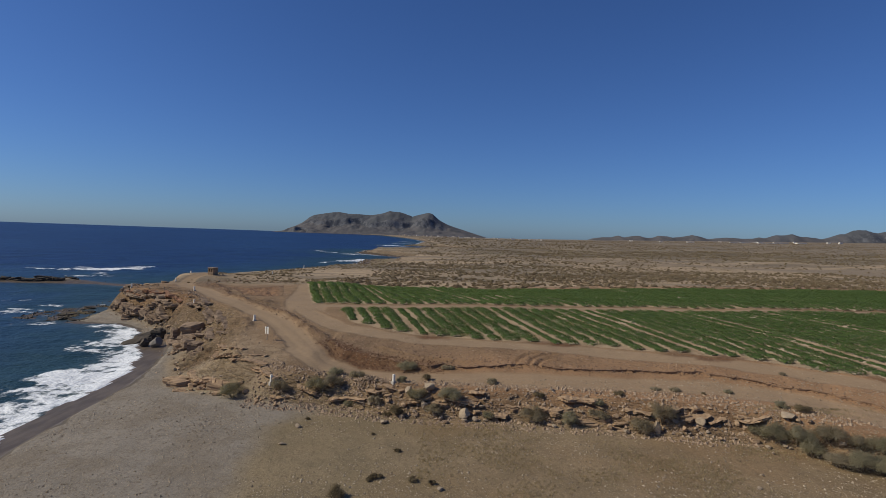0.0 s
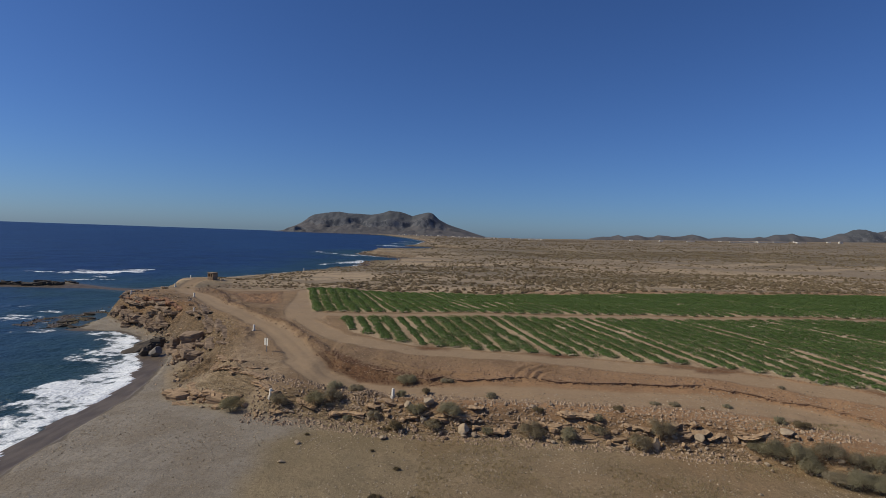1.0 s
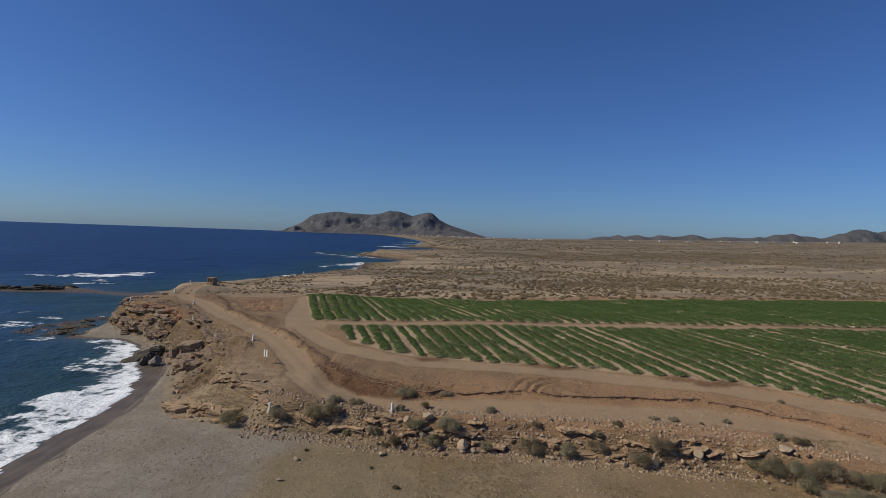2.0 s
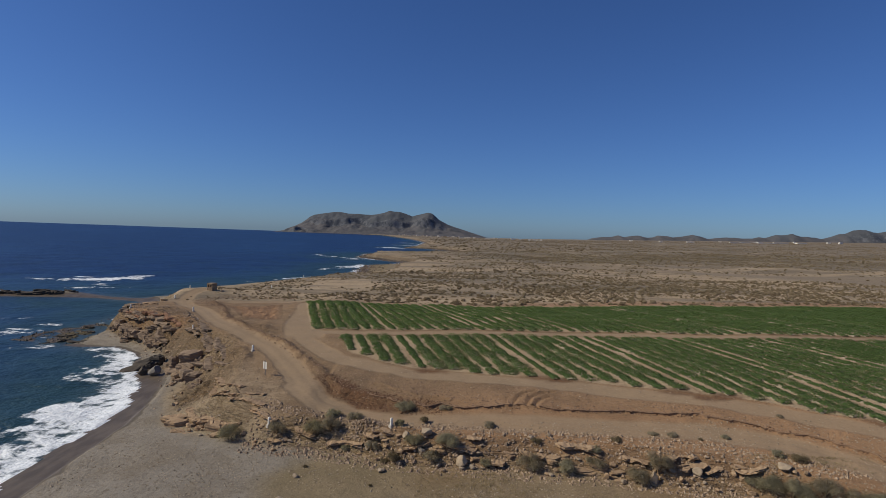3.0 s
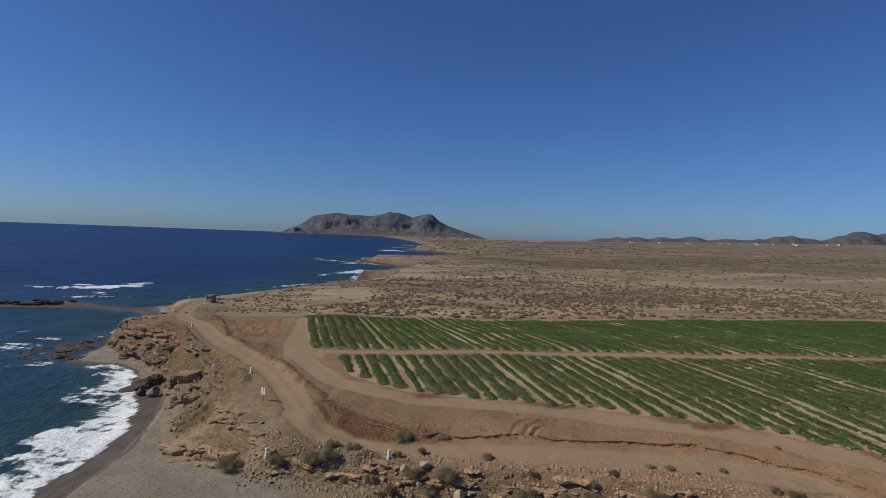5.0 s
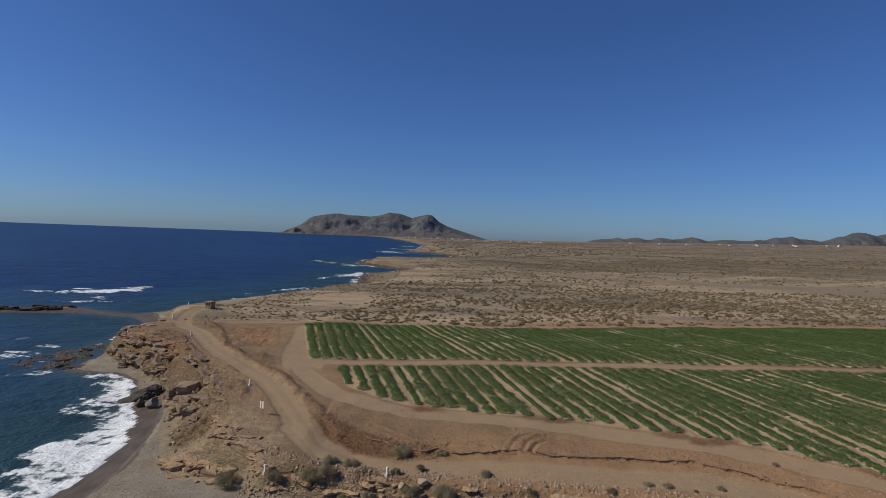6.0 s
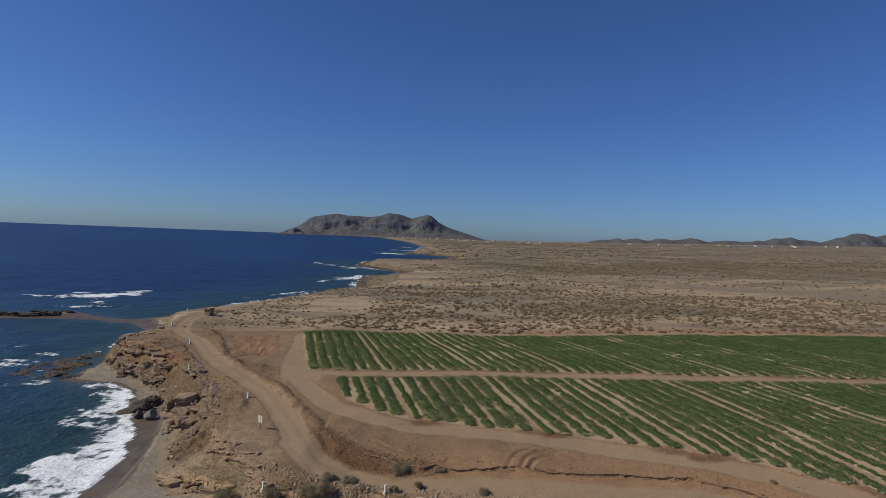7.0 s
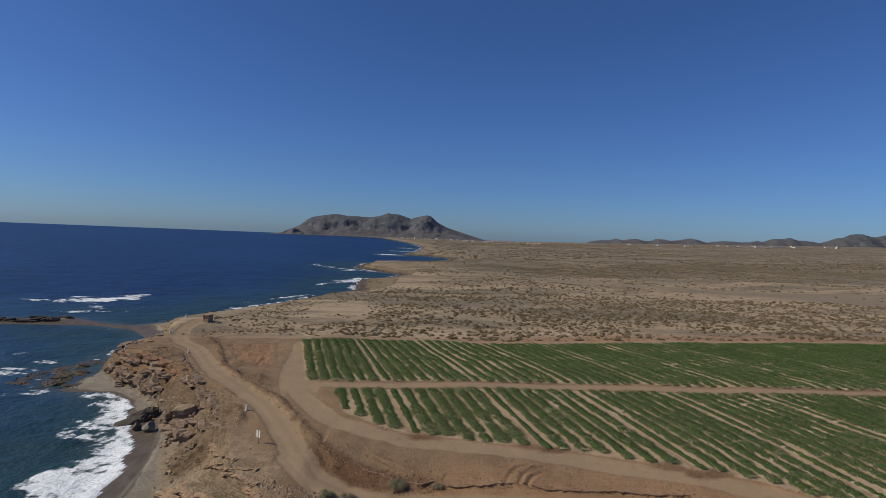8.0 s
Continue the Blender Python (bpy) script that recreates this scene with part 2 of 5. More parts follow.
    m_bank_shade = smooth(1.8, 0.8, np.abs(sd + 0.5) + 0.5 * fractal(x, y, 1.5, 3)) * np.exp(-((a_bank - 7) / 7) ** 2)
    # plus the thin shadow line under the cut edge, put into the dark red colour
    m_bank_shade = np.maximum(m_bank_shade, 0.3 * smooth(0.22, 0.05, np.abs(sd + 0.4 * fractal(x, y, 2.4, 4) - 0.02)) * smooth(-16, -13, x))
    # furrowed beds of the field
    field = near_field(x, y) | far_field(x, y)
    # ploughed patch by the bend
    patch = smooth(0, 2, signed_distance(x, y, PLOUGHED) + ragged)
    z = z + patch * (0.06 * np.sin(6.5 * (x + 0.05 * y + 0.9 * fractal(x, y, 7.0, 3))) + 0.2 * fractal(x, y * 0.4, 1.3, 4))
    for marks in WHEEL_MARKS:
        d_mark, _ = line_distance(x, y, marks)
        z = z + 0.14 * np.exp(-((d_mark - 0.42) / 0.2) ** 2) - 0.12 * np.exp(-(d_mark / 0.25) ** 2)
    # the mound ringing it to the north
    d_ring, _ = line_distance(x, y, [(-53.1, 128.6), (-55, 137.3), (-49.2, 140.9), (-40, 141.5)])
    z = z + 0.35 * smooth(2.6, 0.3, d_ring + 0.5 * fractal(x, y, 2.2, 3)) * (0.75 + 0.4 * fractal(x, y, 3.0, 2))
    if not full:
        return z
    sand = (1 - k) * smooth(-30, 2, shore)
    reach = 6.2 - 4.2 * smooth(86, 94, y) + 4.0 * smooth(150, 162, y)
    wet = smooth(reach + 0.2, reach - 0.9, shore + 0.9 * fractal(x, y, 6.0, 4)) * (1 - k)
    red = np.clip(np.maximum(0.95 * m_bank_shade, 0.42 * m_berm), 0, 1)
    ochre = np.maximum(0.9 * patch, 0.7 * smooth(70, 56, y) * smooth(-14, 4, x) * smooth(30, 44, y) * k) * (1 - 0.5 * worn)
    ochre = np.maximum(ochre, 0.5 * smooth(0.5, 2.0, bluff + 0.5 * wob) * smooth(6.0, 4.0, bluff + wob) * smooth(-43, -47, x) * smooth(95, 99, y) * smooth(119, 114, y))
    # dark damp soil where the water runs out at the ends of the rows
    d_ends = np.abs(y - near_field_edge(x) + 0.3)
    red = np.maximum(red, 0.75 * smooth(1.5, 0.3, d_ends + 0.7 * fractal(x, y, 2.5, 3)) * smooth(0.0, 0.35, fractal(x + 60, y, 8.0, 2)) * smooth(-9, -6, x))
    for lane in NARROW_ROWS[1:6]:
        ends = np.arange(45.0, 88.0, 0.1)
        end = ends[np.argmin(np.abs(ends - near_field_edge(lane - ROW_LEAN * (ends - 90.0))))]
        d_end = np.hypot((x - lane + ROW_LEAN * (end - 90.0) - 0.4) / 2.3, (y - end + 0.5) / 1.1)
        beside = np.exp(-((across_rows(x, y) - lane + 0.75) / 0.22) ** 2) * smooth(11, 4, y - near_field_edge(x)) * smooth(-1, 0, y - near_field_edge(x))
        red = np.maximum(red, 0.5 * beside)
        red = np.maximum(red, 0.9 * smooth(1.5, 0.5, d_end + 0.5 * fractal(x, y, 1.8, 3)))
    down = 5 * smooth(170, 200, y)
    scrub = smooth(-1 - down, 2 - down, bluff) * np.maximum(smooth(2, 6.5, y - far_edge(x) + 1.5 * fractal(x, y, 4, 2)), smooth(120, 150, np.abs(x))) * (1 - worn)
    cover = smooth(230, 560, y + 70 * fractal(x, y, 130.0, 3)) * smooth(0, 60, bluff)
    bare, thick = plain_cover(x, y)
    strip = y - far_edge(x) + 1.5 * fractal(x, y, 5.0, 3)
    ochre = np.maximum(ochre, 0.95 * smooth(1.5, 4, strip) * smooth(17, 8, strip) * smooth(0, 30, x) * smooth(200, 150, x))
    pale = smooth(-15, -21, x + 1.5 * wob) * smooth(81, 74, y + 2 * wob) * smooth(10, 6.5, bluff) * smooth(-3, -1, bluff)
    return z, dict(olive=smooth(16, -12, x + 7 * fractal(x, y, 11.0, 4)), bare=bare, thick=thick, cover=cover, pale=pale, sand=sand, wet=wet, worn=worn, field=field.astype(float), red=red, scrub=scrub, rock=rough, reef=np.maximum(reef, 0.85 * smooth(8, 2, shore + 1.5 * fractal(x, y, 6.0, 3)) * smooth(178, 195, y)) * (1 - 0.6 * k), crag=crag, ochre=ochre, grey=smooth(-13, -18, x + 0.08 * (y - 50) + 2.5 * fractal(x, y, 9.0, 3)) * (1 - k) * smooth(192, 172, y), shore=shore)


# ---------------------------------------------------------------- materials
class Surface:
    """A node material, built up call by call."""

    def __init__(self, name):
        self.mat = bpy.data.materials.new(name)
        self.mat.use_nodes = True
        self.tree = self.mat.node_tree
        self.shader = self.tree.nodes["Principled BSDF"]
        self.out = self.tree.nodes["Material Output"]
        self.where = self.tree.nodes.new("ShaderNodeTexCoord").outputs["Object"]

    def put(self, socket, value):
        if isinstance(value, bpy.types.NodeSocket):
            self.tree.links.new(value, socket)
        elif isinstance(value, (tuple, list)) and len(value) == 3 and socket.type == "RGBA":
            socket.default_value = (*value, 1)
        else:
            socket.default_value = value

    def noise(self, scale, detail=4.0, rough=0.55, stretch=None, kind="ShaderNodeTexNoise"):
        n = self.tree.nodes.new(kind)
        n.inputs["Scale"].default_value = scale
        if kind == "ShaderNodeTexNoise":
            n.inputs["Detail"].default_value, n.inputs["Roughness"].default_value = detail, rough
        at = self.where
        if stretch:
            m = self.tree.nodes.new("ShaderNodeMapping")
            m.inputs["Scale"].default_value = stretch
            self.tree.links.new(at, m.inputs["Vector"])
            at = m.outputs[0]
        self.tree.links.new(at, n.inputs["Vector"])
        return n.outputs[0]

    def span(self, value, low, high, a=0.0, b=1.0, soft=True):
        n = self.tree.nodes.new("ShaderNodeMapRange")
        n.interpolation_type = "SMOOTHSTEP" if soft else "LINEAR"
        self.put(n.inputs[0], value)
        for k, v in zip((1, 2, 3, 4), (low, high, a, b)):
            n.inputs[k].default_value = v
        return n.outputs[0]

    def sums(self, op, a, b):
        n = self.tree.nodes.new("ShaderNodeMath")
        n.operation = op
        self.put(n.inputs[0], a), self.put(n.inputs[1], b)
        return n.outputs[0]

    def mix(self, factor, a, b, blend="MIX"):
        n = self.tree.nodes.new("ShaderNodeMix")
        n.data_type, n.blend_type = "RGBA", blend
        self.put(n.inputs[0], factor), self.put(n.inputs[6], a), self.put(n.inputs[7], b)
        return n.outputs[2]

    def mask(self, name):
        n = self.tree.nodes.new("ShaderNodeAttribute")
        n.attribute_name = name
        return n.outputs["Fac"]

    def chance(self, island=False):
        if island:
            return self.tree.nodes.new("ShaderNodeNewGeometry").outputs["Random Per Island"]
        return self.tree.nodes.new("ShaderNodeObjectInfo").outputs["Random"]

    def bump(self, height, strength, distance, under=None):
        n = self.tree.nodes.new("ShaderNodeBump")
        n.inputs["Strength"].default_value, n.inputs["Distance"].default_value = strength, distance
        self.put(n.inputs["Height"], height)
        if under:
            self.put(n.inputs["Normal"], under)
        return n.outputs[0]

    def finish(self, colour, rough=0.9, normal=None, specular=0.3):
        self.put(self.shader.inputs["Base Color"], colour)
        self.put(self.shader.inputs["Roughness"], rough)
        self.put(self.shader.inputs["Specular IOR Level"], specular)
        if normal:
            self.put(self.shader.inputs["Normal"], normal)
        return self.mat

    def translucent(self, colour, share):
        """Let a share of the light pass through, as thin leaves do."""
        glow = self.tree.nodes.new("ShaderNodeBsdfTranslucent")
        self.put(glow.inputs["Color"], colour)
        both = self.tree.nodes.new("ShaderNodeMixShader")
        both.inputs[0].default_value = share
        self.tree.links.new(self.shader.outputs[0], both.inputs[1])
        self.tree.links.new(glow.outputs[0], both.inputs[2])
        self.tree.links.new(both.outputs[0], self.out.inputs["Surface"])
        return self.mat


def make_shrub_leaf(name, tones):
    """Twiggy foliage whose tone changes from plant to plant rather than from leaf to leaf."""
    s = Surface(name)
    c = s.mix(s.span(s.noise(0.33, 2, 0.5), 0.38, 0.6), tones[0], tones[1])
    c = s.mix(s.span(s.noise(0.21, 2, 0.5, (1.3, 0.8, 1)), 0.52, 0.62), c, tones[2])
    c = s.mix(s.sums("MULTIPLY", s.chance(), 0.5), c, tones[1])
    c = s.mix(s.span(s.chance(True), 0.0, 1.0, 0.0, 0.45), c, tuple(1.35 * v for v in tones[2]))
    s.finish(c, 0.8, None, 0.15)
    return s.translucent(c, 0.3)


def make_earth():
    s = Surface("earth")
    broad, mid, fine, grit = s.noise(0.035, 3), s.noise(0.35, 4), s.noise(2.6, 5, 0.6), s.noise(14, 3, 0.7)
    soil = s.mix(s.span(mid, 0.35, 0.65), (0.255, 0.182, 0.124), (0.185, 0.133, 0.092))
    soil = s.mix(s.span(broad, 0.4, 0.62, 0, 0.5), soil, (0.3, 0.218, 0.146))
    # scrubland: pale dry grass, dark twiggy patches
    patch = s.noise(0.06, 5, 0.65, (1.0, 2.2, 1.0))
    tuft = s.noise(0.55, 4, 0.7)
    scrub = s.mix(s.span(patch, 0.46, 0.7), (0.46, 0.35, 0.24), (0.3, 0.235, 0.165))
    scrub = s.mix(s.sums("MULTIPLY", s.mask("cover"), s.span(s.noise(0.03, 6, 0.7, (0.7, 1.8, 1)), 0.3, 0.6, 0.9, 0.45)), scrub, (0.165, 0.142, 0.112))
    scrub = s.mix(s.span(tuft, 0.52, 0.66, 0, 0.5), scrub, (0.16, 0.125, 0.085))
    scrub = s.mix(s.span(s.noise(0.011, 6, 0.68, (1, 2.6, 1)), 0.45, 0.58, 0, 0.7), scrub, (0.15, 0.125, 0.095))
    scrub = s.mix(s.span(s.noise(0.022, 6, 0.7, (0.6, 2.4, 1)), 0.55, 0.66, 0, 0.7), scrub, (0.5, 0.41, 0.3))
    scrub = s.mix(s.span(s.noise(0.0045, 5, 0.65, (0.7, 1.6, 1)), 0.48, 0.6, 0, 0.6), scrub, (0.19, 0.165, 0.135))
    scrub = s.mix(s.sums("MULTIPLY", s.mask("bare"), 0.85), scrub, s.mix(s.span(mid, 0.3, 0.7), (0.285, 0.225, 0.165), (0.225, 0.18, 0.132)))
    scrub = s.mix(s.sums("MULTIPLY", s.mask("thick"), s.span(s.noise(0.08, 5, 0.7, (0.6, 1.6, 1)), 0.3, 0.6, 0.85, 0.25)), scrub, (0.135, 0.112, 0.074))
    c = s.mix(s.mask("scrub"), soil, scrub)
    sand = s.mix(s.span(mid, 0.35, 0.65), (0.265, 0.213, 0.15), (0.21, 0.17, 0.12))
    sand = s.mix(s.span(grit, 0.52, 0.7, 0, 0.6), sand, (0.33, 0.28, 0.22))
    sand = s.mix(s.span(grit, 0.42, 0.3, 0, 0.6), sand, (0.12, 0.1, 0.08))
    warm = s.span(s.noise(0.05, 4, 0.6), 0.42, 0.6, 0, 0.7)
    sand = s.mix(warm, sand, s.mix(s.mask("olive"), (0.255, 0.178, 0.11), (0.222, 0.182, 0.122)))
    sand = s.mix(s.span(s.noise(0.13, 5, 0.65), 0.5, 0.62, 0, 0.4), sand, (0.18, 0.145, 0.095))
    grey = s.mix(s.span(mid, 0.35, 0.65), (0.285, 0.262, 0.258), (0.238, 0.218, 0.214))
    grey = s.mix(s.span(grit, 0.52, 0.7, 0, 0.6), grey, (0.36, 0.335, 0.31))
    grey = s.mix(s.span(s.noise(0.16, 6, 0.65), 0.46, 0.64, 0, 0.75), grey, (0.215, 0.185, 0.165))
    grey = s.mix(s.span(s.noise(1.1, 5, 0.7), 0.5, 0.66, 0, 0.5), grey, (0.185, 0.162, 0.148))
    sand = s.mix(s.mask("grey"), sand, grey)
    c = s.mix(s.mask("sand"), c, sand)
    rock = s.mix(s.span(s.noise(1.3, 5, 0.6, (1, 1, 5)), 0.4, 0.62), (0.33, 0.255, 0.18), (0.19, 0.142, 0.1))
    c = s.mix(s.span(s.mask("rock"), 0.15, 0.6), c, rock)
    shelf = s.mix(s.span(s.noise(1.0, 5, 0.65, (0.6, 0.6, 6)), 0.38, 0.6), (0.37, 0.305, 0.235), (0.24, 0.19, 0.143))
    c = s.mix(s.sums("MULTIPLY", s.mask("pale"), 0.75), c, shelf)
    weed = s.mix(s.span(s.noise(0.7, 5, 0.65), 0.38, 0.62), (0.05, 0.046, 0.028), (0.125, 0.1, 0.06))
    c = s.mix(s.sums("MULTIPLY", s.mask("reef"), 0.95), c, weed)
    c = s.mix(s.mask("crag"), c, s.mix(s.span(s.noise(0.9, 5, 0.65, (1, 1, 3)), 0.38, 0.62), (0.225, 0.157, 0.104), (0.1, 0.071, 0.049)))
    c = s.mix(s.mask("ochre"), c, s.mix(s.span(mid, 0.35, 0.65), (0.385, 0.24, 0.15), (0.31, 0.19, 0.118)))
    track = s.mix(s.span(fine, 0.35, 0.65), (0.342, 0.275, 0.212), (0.295, 0.237, 0.182))
    c = s.mix(s.sums("MULTIPLY", s.mask("worn"), 0.68), c, track)
    beds = s.mix(s.span(fine, 0.35, 0.65), (0.43, 0.35, 0.27), (0.36, 0.288, 0.22))
    c = s.mix(s.mask("field"), c, beds)
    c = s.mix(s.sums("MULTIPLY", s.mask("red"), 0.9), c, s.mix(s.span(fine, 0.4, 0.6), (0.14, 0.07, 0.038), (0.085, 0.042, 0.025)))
    loose = s.span(s.mask("worn"), 0.0, 1.0, 1.0, 0.3)
    c = s.mix(s.sums("MULTIPLY", loose, s.span(grit, 0.52, 0.68, 0, 0.55)), c, (0.46, 0.37, 0.27))
    c = s.mix(s.sums("MULTIPLY", loose, s.span(fine, 0.46, 0.3, 0, 0.5)), c, (0.13, 0.09, 0.06))
    c = s.mix(s.sums("MULTIPLY", loose, s.span(s.noise(6, 4, 0.65), 0.48, 0.32, 0, 0.45)), c, (0.12, 0.085, 0.06))
    c = s.mix(1.0, c, s.mix(s.mask("scrub"), s.mix(s.sums("MULTIPLY", s.mask("sand"), s.mask("olive")), (1.07, 0.957, 0.77), (1.03, 0.97, 0.79)), (0.975, 0.945, 0.86)), "MULTIPLY")
    wet = s.mask("wet")
    c = s.mix(s.sums("MULTIPLY", wet, 0.93), c, s.mix(s.span(s.noise(0.5, 5, 0.6, (2.0, 0.6, 1)), 0.35, 0.65), (0.085, 0.063, 0.044), (0.14, 0.107, 0.076)))
    edge = s.sums("MULTIPLY", s.span(wet, 0.12, 0.4), s.span(wet, 0.95, 0.6))
    c = s.mix(s.sums("MULTIPLY", edge, 0.6), c, (0.062, 0.05, 0.038))
    rough = s.span(wet, 0.3, 1.0, 0.92, 0.5)
    dry = s.sums("MULTIPLY", loose, s.span(wet, 0.0, 0.7, 1.0, 0.08))
    n = s.bump(s.sums("MULTIPLY", s.noise(1.6, 6, 0.65), dry), 0.7, 0.22)
    n = s.bump(s.sums("MULTIPLY", grit, dry), 0.8, 0.06, n)
    beds_of_rock = s.noise(1.0, 5, 0.6, (0.5, 0.5, 5.0))
    n = s.bump(s.sums("MULTIPLY", beds_of_rock, s.span(s.sums("MAXIMUM", s.mask("rock"), s.mask("crag")), 0.05, 0.5)), 1.0, 0.7, n)
    return s.finish(c, rough, n, s.span(wet, 0.3, 1.0, 0.2, 0.16))


def make_sea():
    s = Surface("sea_water")
    off = s.mask("offshore")
    swell = s.noise(0.02, 3, 0.5, (1.0, 2.4, 1))
    deep = s.mix(s.span(swell, 0.4, 0.62), (0.004, 0.018, 0.07), (0.007, 0.026, 0.092))
    near = s.mix(s.span(s.noise(0.08, 4), 0.4, 0.62), (0.02, 0.05, 0.047), (0.013, 0.036, 0.036))
    c = s.mix(s.span(off, 8, 70), near, deep)
    c = s.mix(s.span(off, 7, -1.5, 0, 0.8), c, (0.06, 0.085, 0.08))
    # wind lanes and ruffled patches; ripples' light and dark go into the colour
    c = s.mix(s.span(s.noise(0.006, 5, 0.6, (1.0, 0.7, 1)), 0.46, 0.64, 0, 0.7), c, (0.012, 0.044, 0.125))
    c = s.mix(s.span(s.noise(0.07, 6, 0.7, (0.8, 0.5, 1)), 0.5, 0.34, 0, 0.85), c, s.mix(s.span(off, 15, 110), near, (0.0015, 0.007, 0.026)))
    c = s.mix(s.span(s.noise(0.1, 6, 0.7, (0.7, 0.6, 1)), 0.53, 0.66, 0, 0.6), c, s.mix(s.span(off, 15, 110), near, (0.02, 0.065, 0.13)))
    # surf: lace of bubbles that opens up towards its edges
    foam = s.mask("foam")
    lace = s.noise(0.7, 7, 0.72, (1.3, 0.6, 1))
    cells = s.noise(0.55, 0, 0.5, None, "ShaderNodeTexVoronoi")
    wide = s.noise(0.2, 6, 0.72, (1.0, 1.5, 1))
    lace = s.sums("ADD", s.span(lace, 0.25, 0.75, 0, 0.45, False), s.span(cells, 0.0, 0.9, 0, 0.3, False))
    lace = s.sums("ADD", lace, s.span(wide, 0.32, 0.68, 0, 0.5, False))
    lace = s.sums("ADD", lace, s.span(s.noise(0.11, 5, 0.7, (0.45, 1.1, 1)), 0.35, 0.65, -0.2, 0.2, False))
    white = s.span(s.sums("SUBTRACT", s.sums("MULTIPLY", foam, 1.0), lace), -0.05, 0.2)
    c = s.mix(white, c, s.mix(s.span(s.noise(1.7, 5, 0.65), 0.35, 0.6), (0.74, 0.77, 0.79), (0.88, 0.89, 0.89)))
    rough = s.mix(white, (0.4, 0.4, 0.4), (0.85, 0.85, 0.85))
    n = s.bump(s.noise(0.045, 7, 0.66, (0.9, 1.1, 1)), 0.9, 3.4)
    n = s.bump(s.noise(1.1, 4, 0.6, (1.0, 1.8, 1)), 0.16, 0.12, n)
    n = s.bump(s.sums("MULTIPLY", s.noise(2.2, 5, 0.7), white), 0.4, 0.25, n)
    return s.finish(c, rough, n, 0.22)


def make_stone(name, pale, dark, layered=4.0):
    s = Surface(name)
    c = s.mix(s.span(s.noise(1.1, 5, 0.6, (1, 1, layered)), 0.38, 0.64), pale, dark)
    c = s.mix(s.span(s.noise(6, 4, 0.7), 0.5, 0.72, 0, 0.6), c, tuple(0.45 * v for v in dark))
    c = s.mix(s.sums("MULTIPLY", s.chance(), 0.35), c, tuple(min(1, 1.25 * v) for v in pale))
    n = s.bump(s.noise(3.0, 6, 0.65, (1, 1, layered)), 0.8, 0.14)
    n = s.bump(s.noise(22, 3, 0.7), 0.5, 0.02, n)
    return s.finish(c, 0.93, n, 0.25)


def make_hazy_mountain_rock():
    s = Surface("hazy_mountain_rock")
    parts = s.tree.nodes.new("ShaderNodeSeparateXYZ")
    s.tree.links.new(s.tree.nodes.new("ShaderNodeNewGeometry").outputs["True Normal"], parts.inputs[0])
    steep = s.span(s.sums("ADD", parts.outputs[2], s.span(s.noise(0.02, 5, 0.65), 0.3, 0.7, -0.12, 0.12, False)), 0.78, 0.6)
    # distance haze is mixed into these base colours, bluer and greyer than the rock
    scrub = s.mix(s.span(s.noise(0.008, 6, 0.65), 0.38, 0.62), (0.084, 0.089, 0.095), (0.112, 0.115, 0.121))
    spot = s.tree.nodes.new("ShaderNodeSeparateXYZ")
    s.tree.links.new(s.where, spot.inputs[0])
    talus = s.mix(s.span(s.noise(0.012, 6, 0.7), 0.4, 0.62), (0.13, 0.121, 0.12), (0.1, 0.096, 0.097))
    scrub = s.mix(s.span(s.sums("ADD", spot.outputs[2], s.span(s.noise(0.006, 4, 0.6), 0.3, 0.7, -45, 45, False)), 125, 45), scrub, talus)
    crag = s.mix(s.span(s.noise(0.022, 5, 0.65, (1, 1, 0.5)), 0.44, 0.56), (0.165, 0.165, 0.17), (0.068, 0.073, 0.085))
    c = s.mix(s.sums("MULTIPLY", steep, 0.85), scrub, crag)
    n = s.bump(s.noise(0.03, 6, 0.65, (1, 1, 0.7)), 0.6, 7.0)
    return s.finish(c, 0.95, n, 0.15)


def make_leaf(name, a, b, rough=0.6, through_leaf=0.35):
    s = Surface(name)
    c = s.mix(s.chance(True), a, b)
    c = s.mix(s.span(s.noise(0.4, 3), 0.35, 0.65, 0, 0.35), c, tuple(0.6 * v for v in a))
    s.finish(c, rough, None, 0.25)
    return s.translucent(s.mix(1.0, c, (1.25, 1.15, 0.7), "MULTIPLY"), through_leaf)


def make_plain(name, pale, dark, rough=0.8, scale=5.0, specular=0.3, depth=0.01):
    s = Surface(name)
    c = s.mix(s.span(s.noise(scale, 5, 0.6), 0.35, 0.68), pale, dark)
    c = s.mix(s.span(s.noise(scale * 6, 3, 0.7), 0.55, 0.75, 0, 0.4), c, tuple(0.6 * v for v in dark))
    return s.finish(c, rough, s.bump(s.noise(scale * 4, 4, 0.6), 0.5, depth), specular)


EARTH, SEA = make_earth(), make_sea()
SANDSTONE = make_stone("sandstone", (0.45, 0.305, 0.18), (0.275, 0.18, 0.108))
CLIFF_STONE = make_stone("cliff_stone", (0.33, 0.235, 0.155), (0.175, 0.12, 0.08))
RED_STONE = make_stone("red_sandstone", (0.34, 0.185, 0.105), (0.21, 0.11, 0.065))
GREY_STONE = make_stone("weathered_limestone", (0.41, 0.315, 0.215), (0.285, 0.215, 0.145), 1.5)
BLOCK_STONE = make_stone("grey_block_stone", (0.21, 0.185, 0.155), (0.14, 0.122, 0.1), 1.5)
DARK_STONE = make_stone("sea_worn_rock", (0.12, 0.095, 0.07), (0.055, 0.046, 0.038), 3.0)
HAZY_MOUNTAIN = make_hazy_mountain_rock()
CROP_LEAF = make_leaf("crop_leaf", (0.108, 0.175, 0.05), (0.158, 0.228, 0.076), 0.6, 0.42)
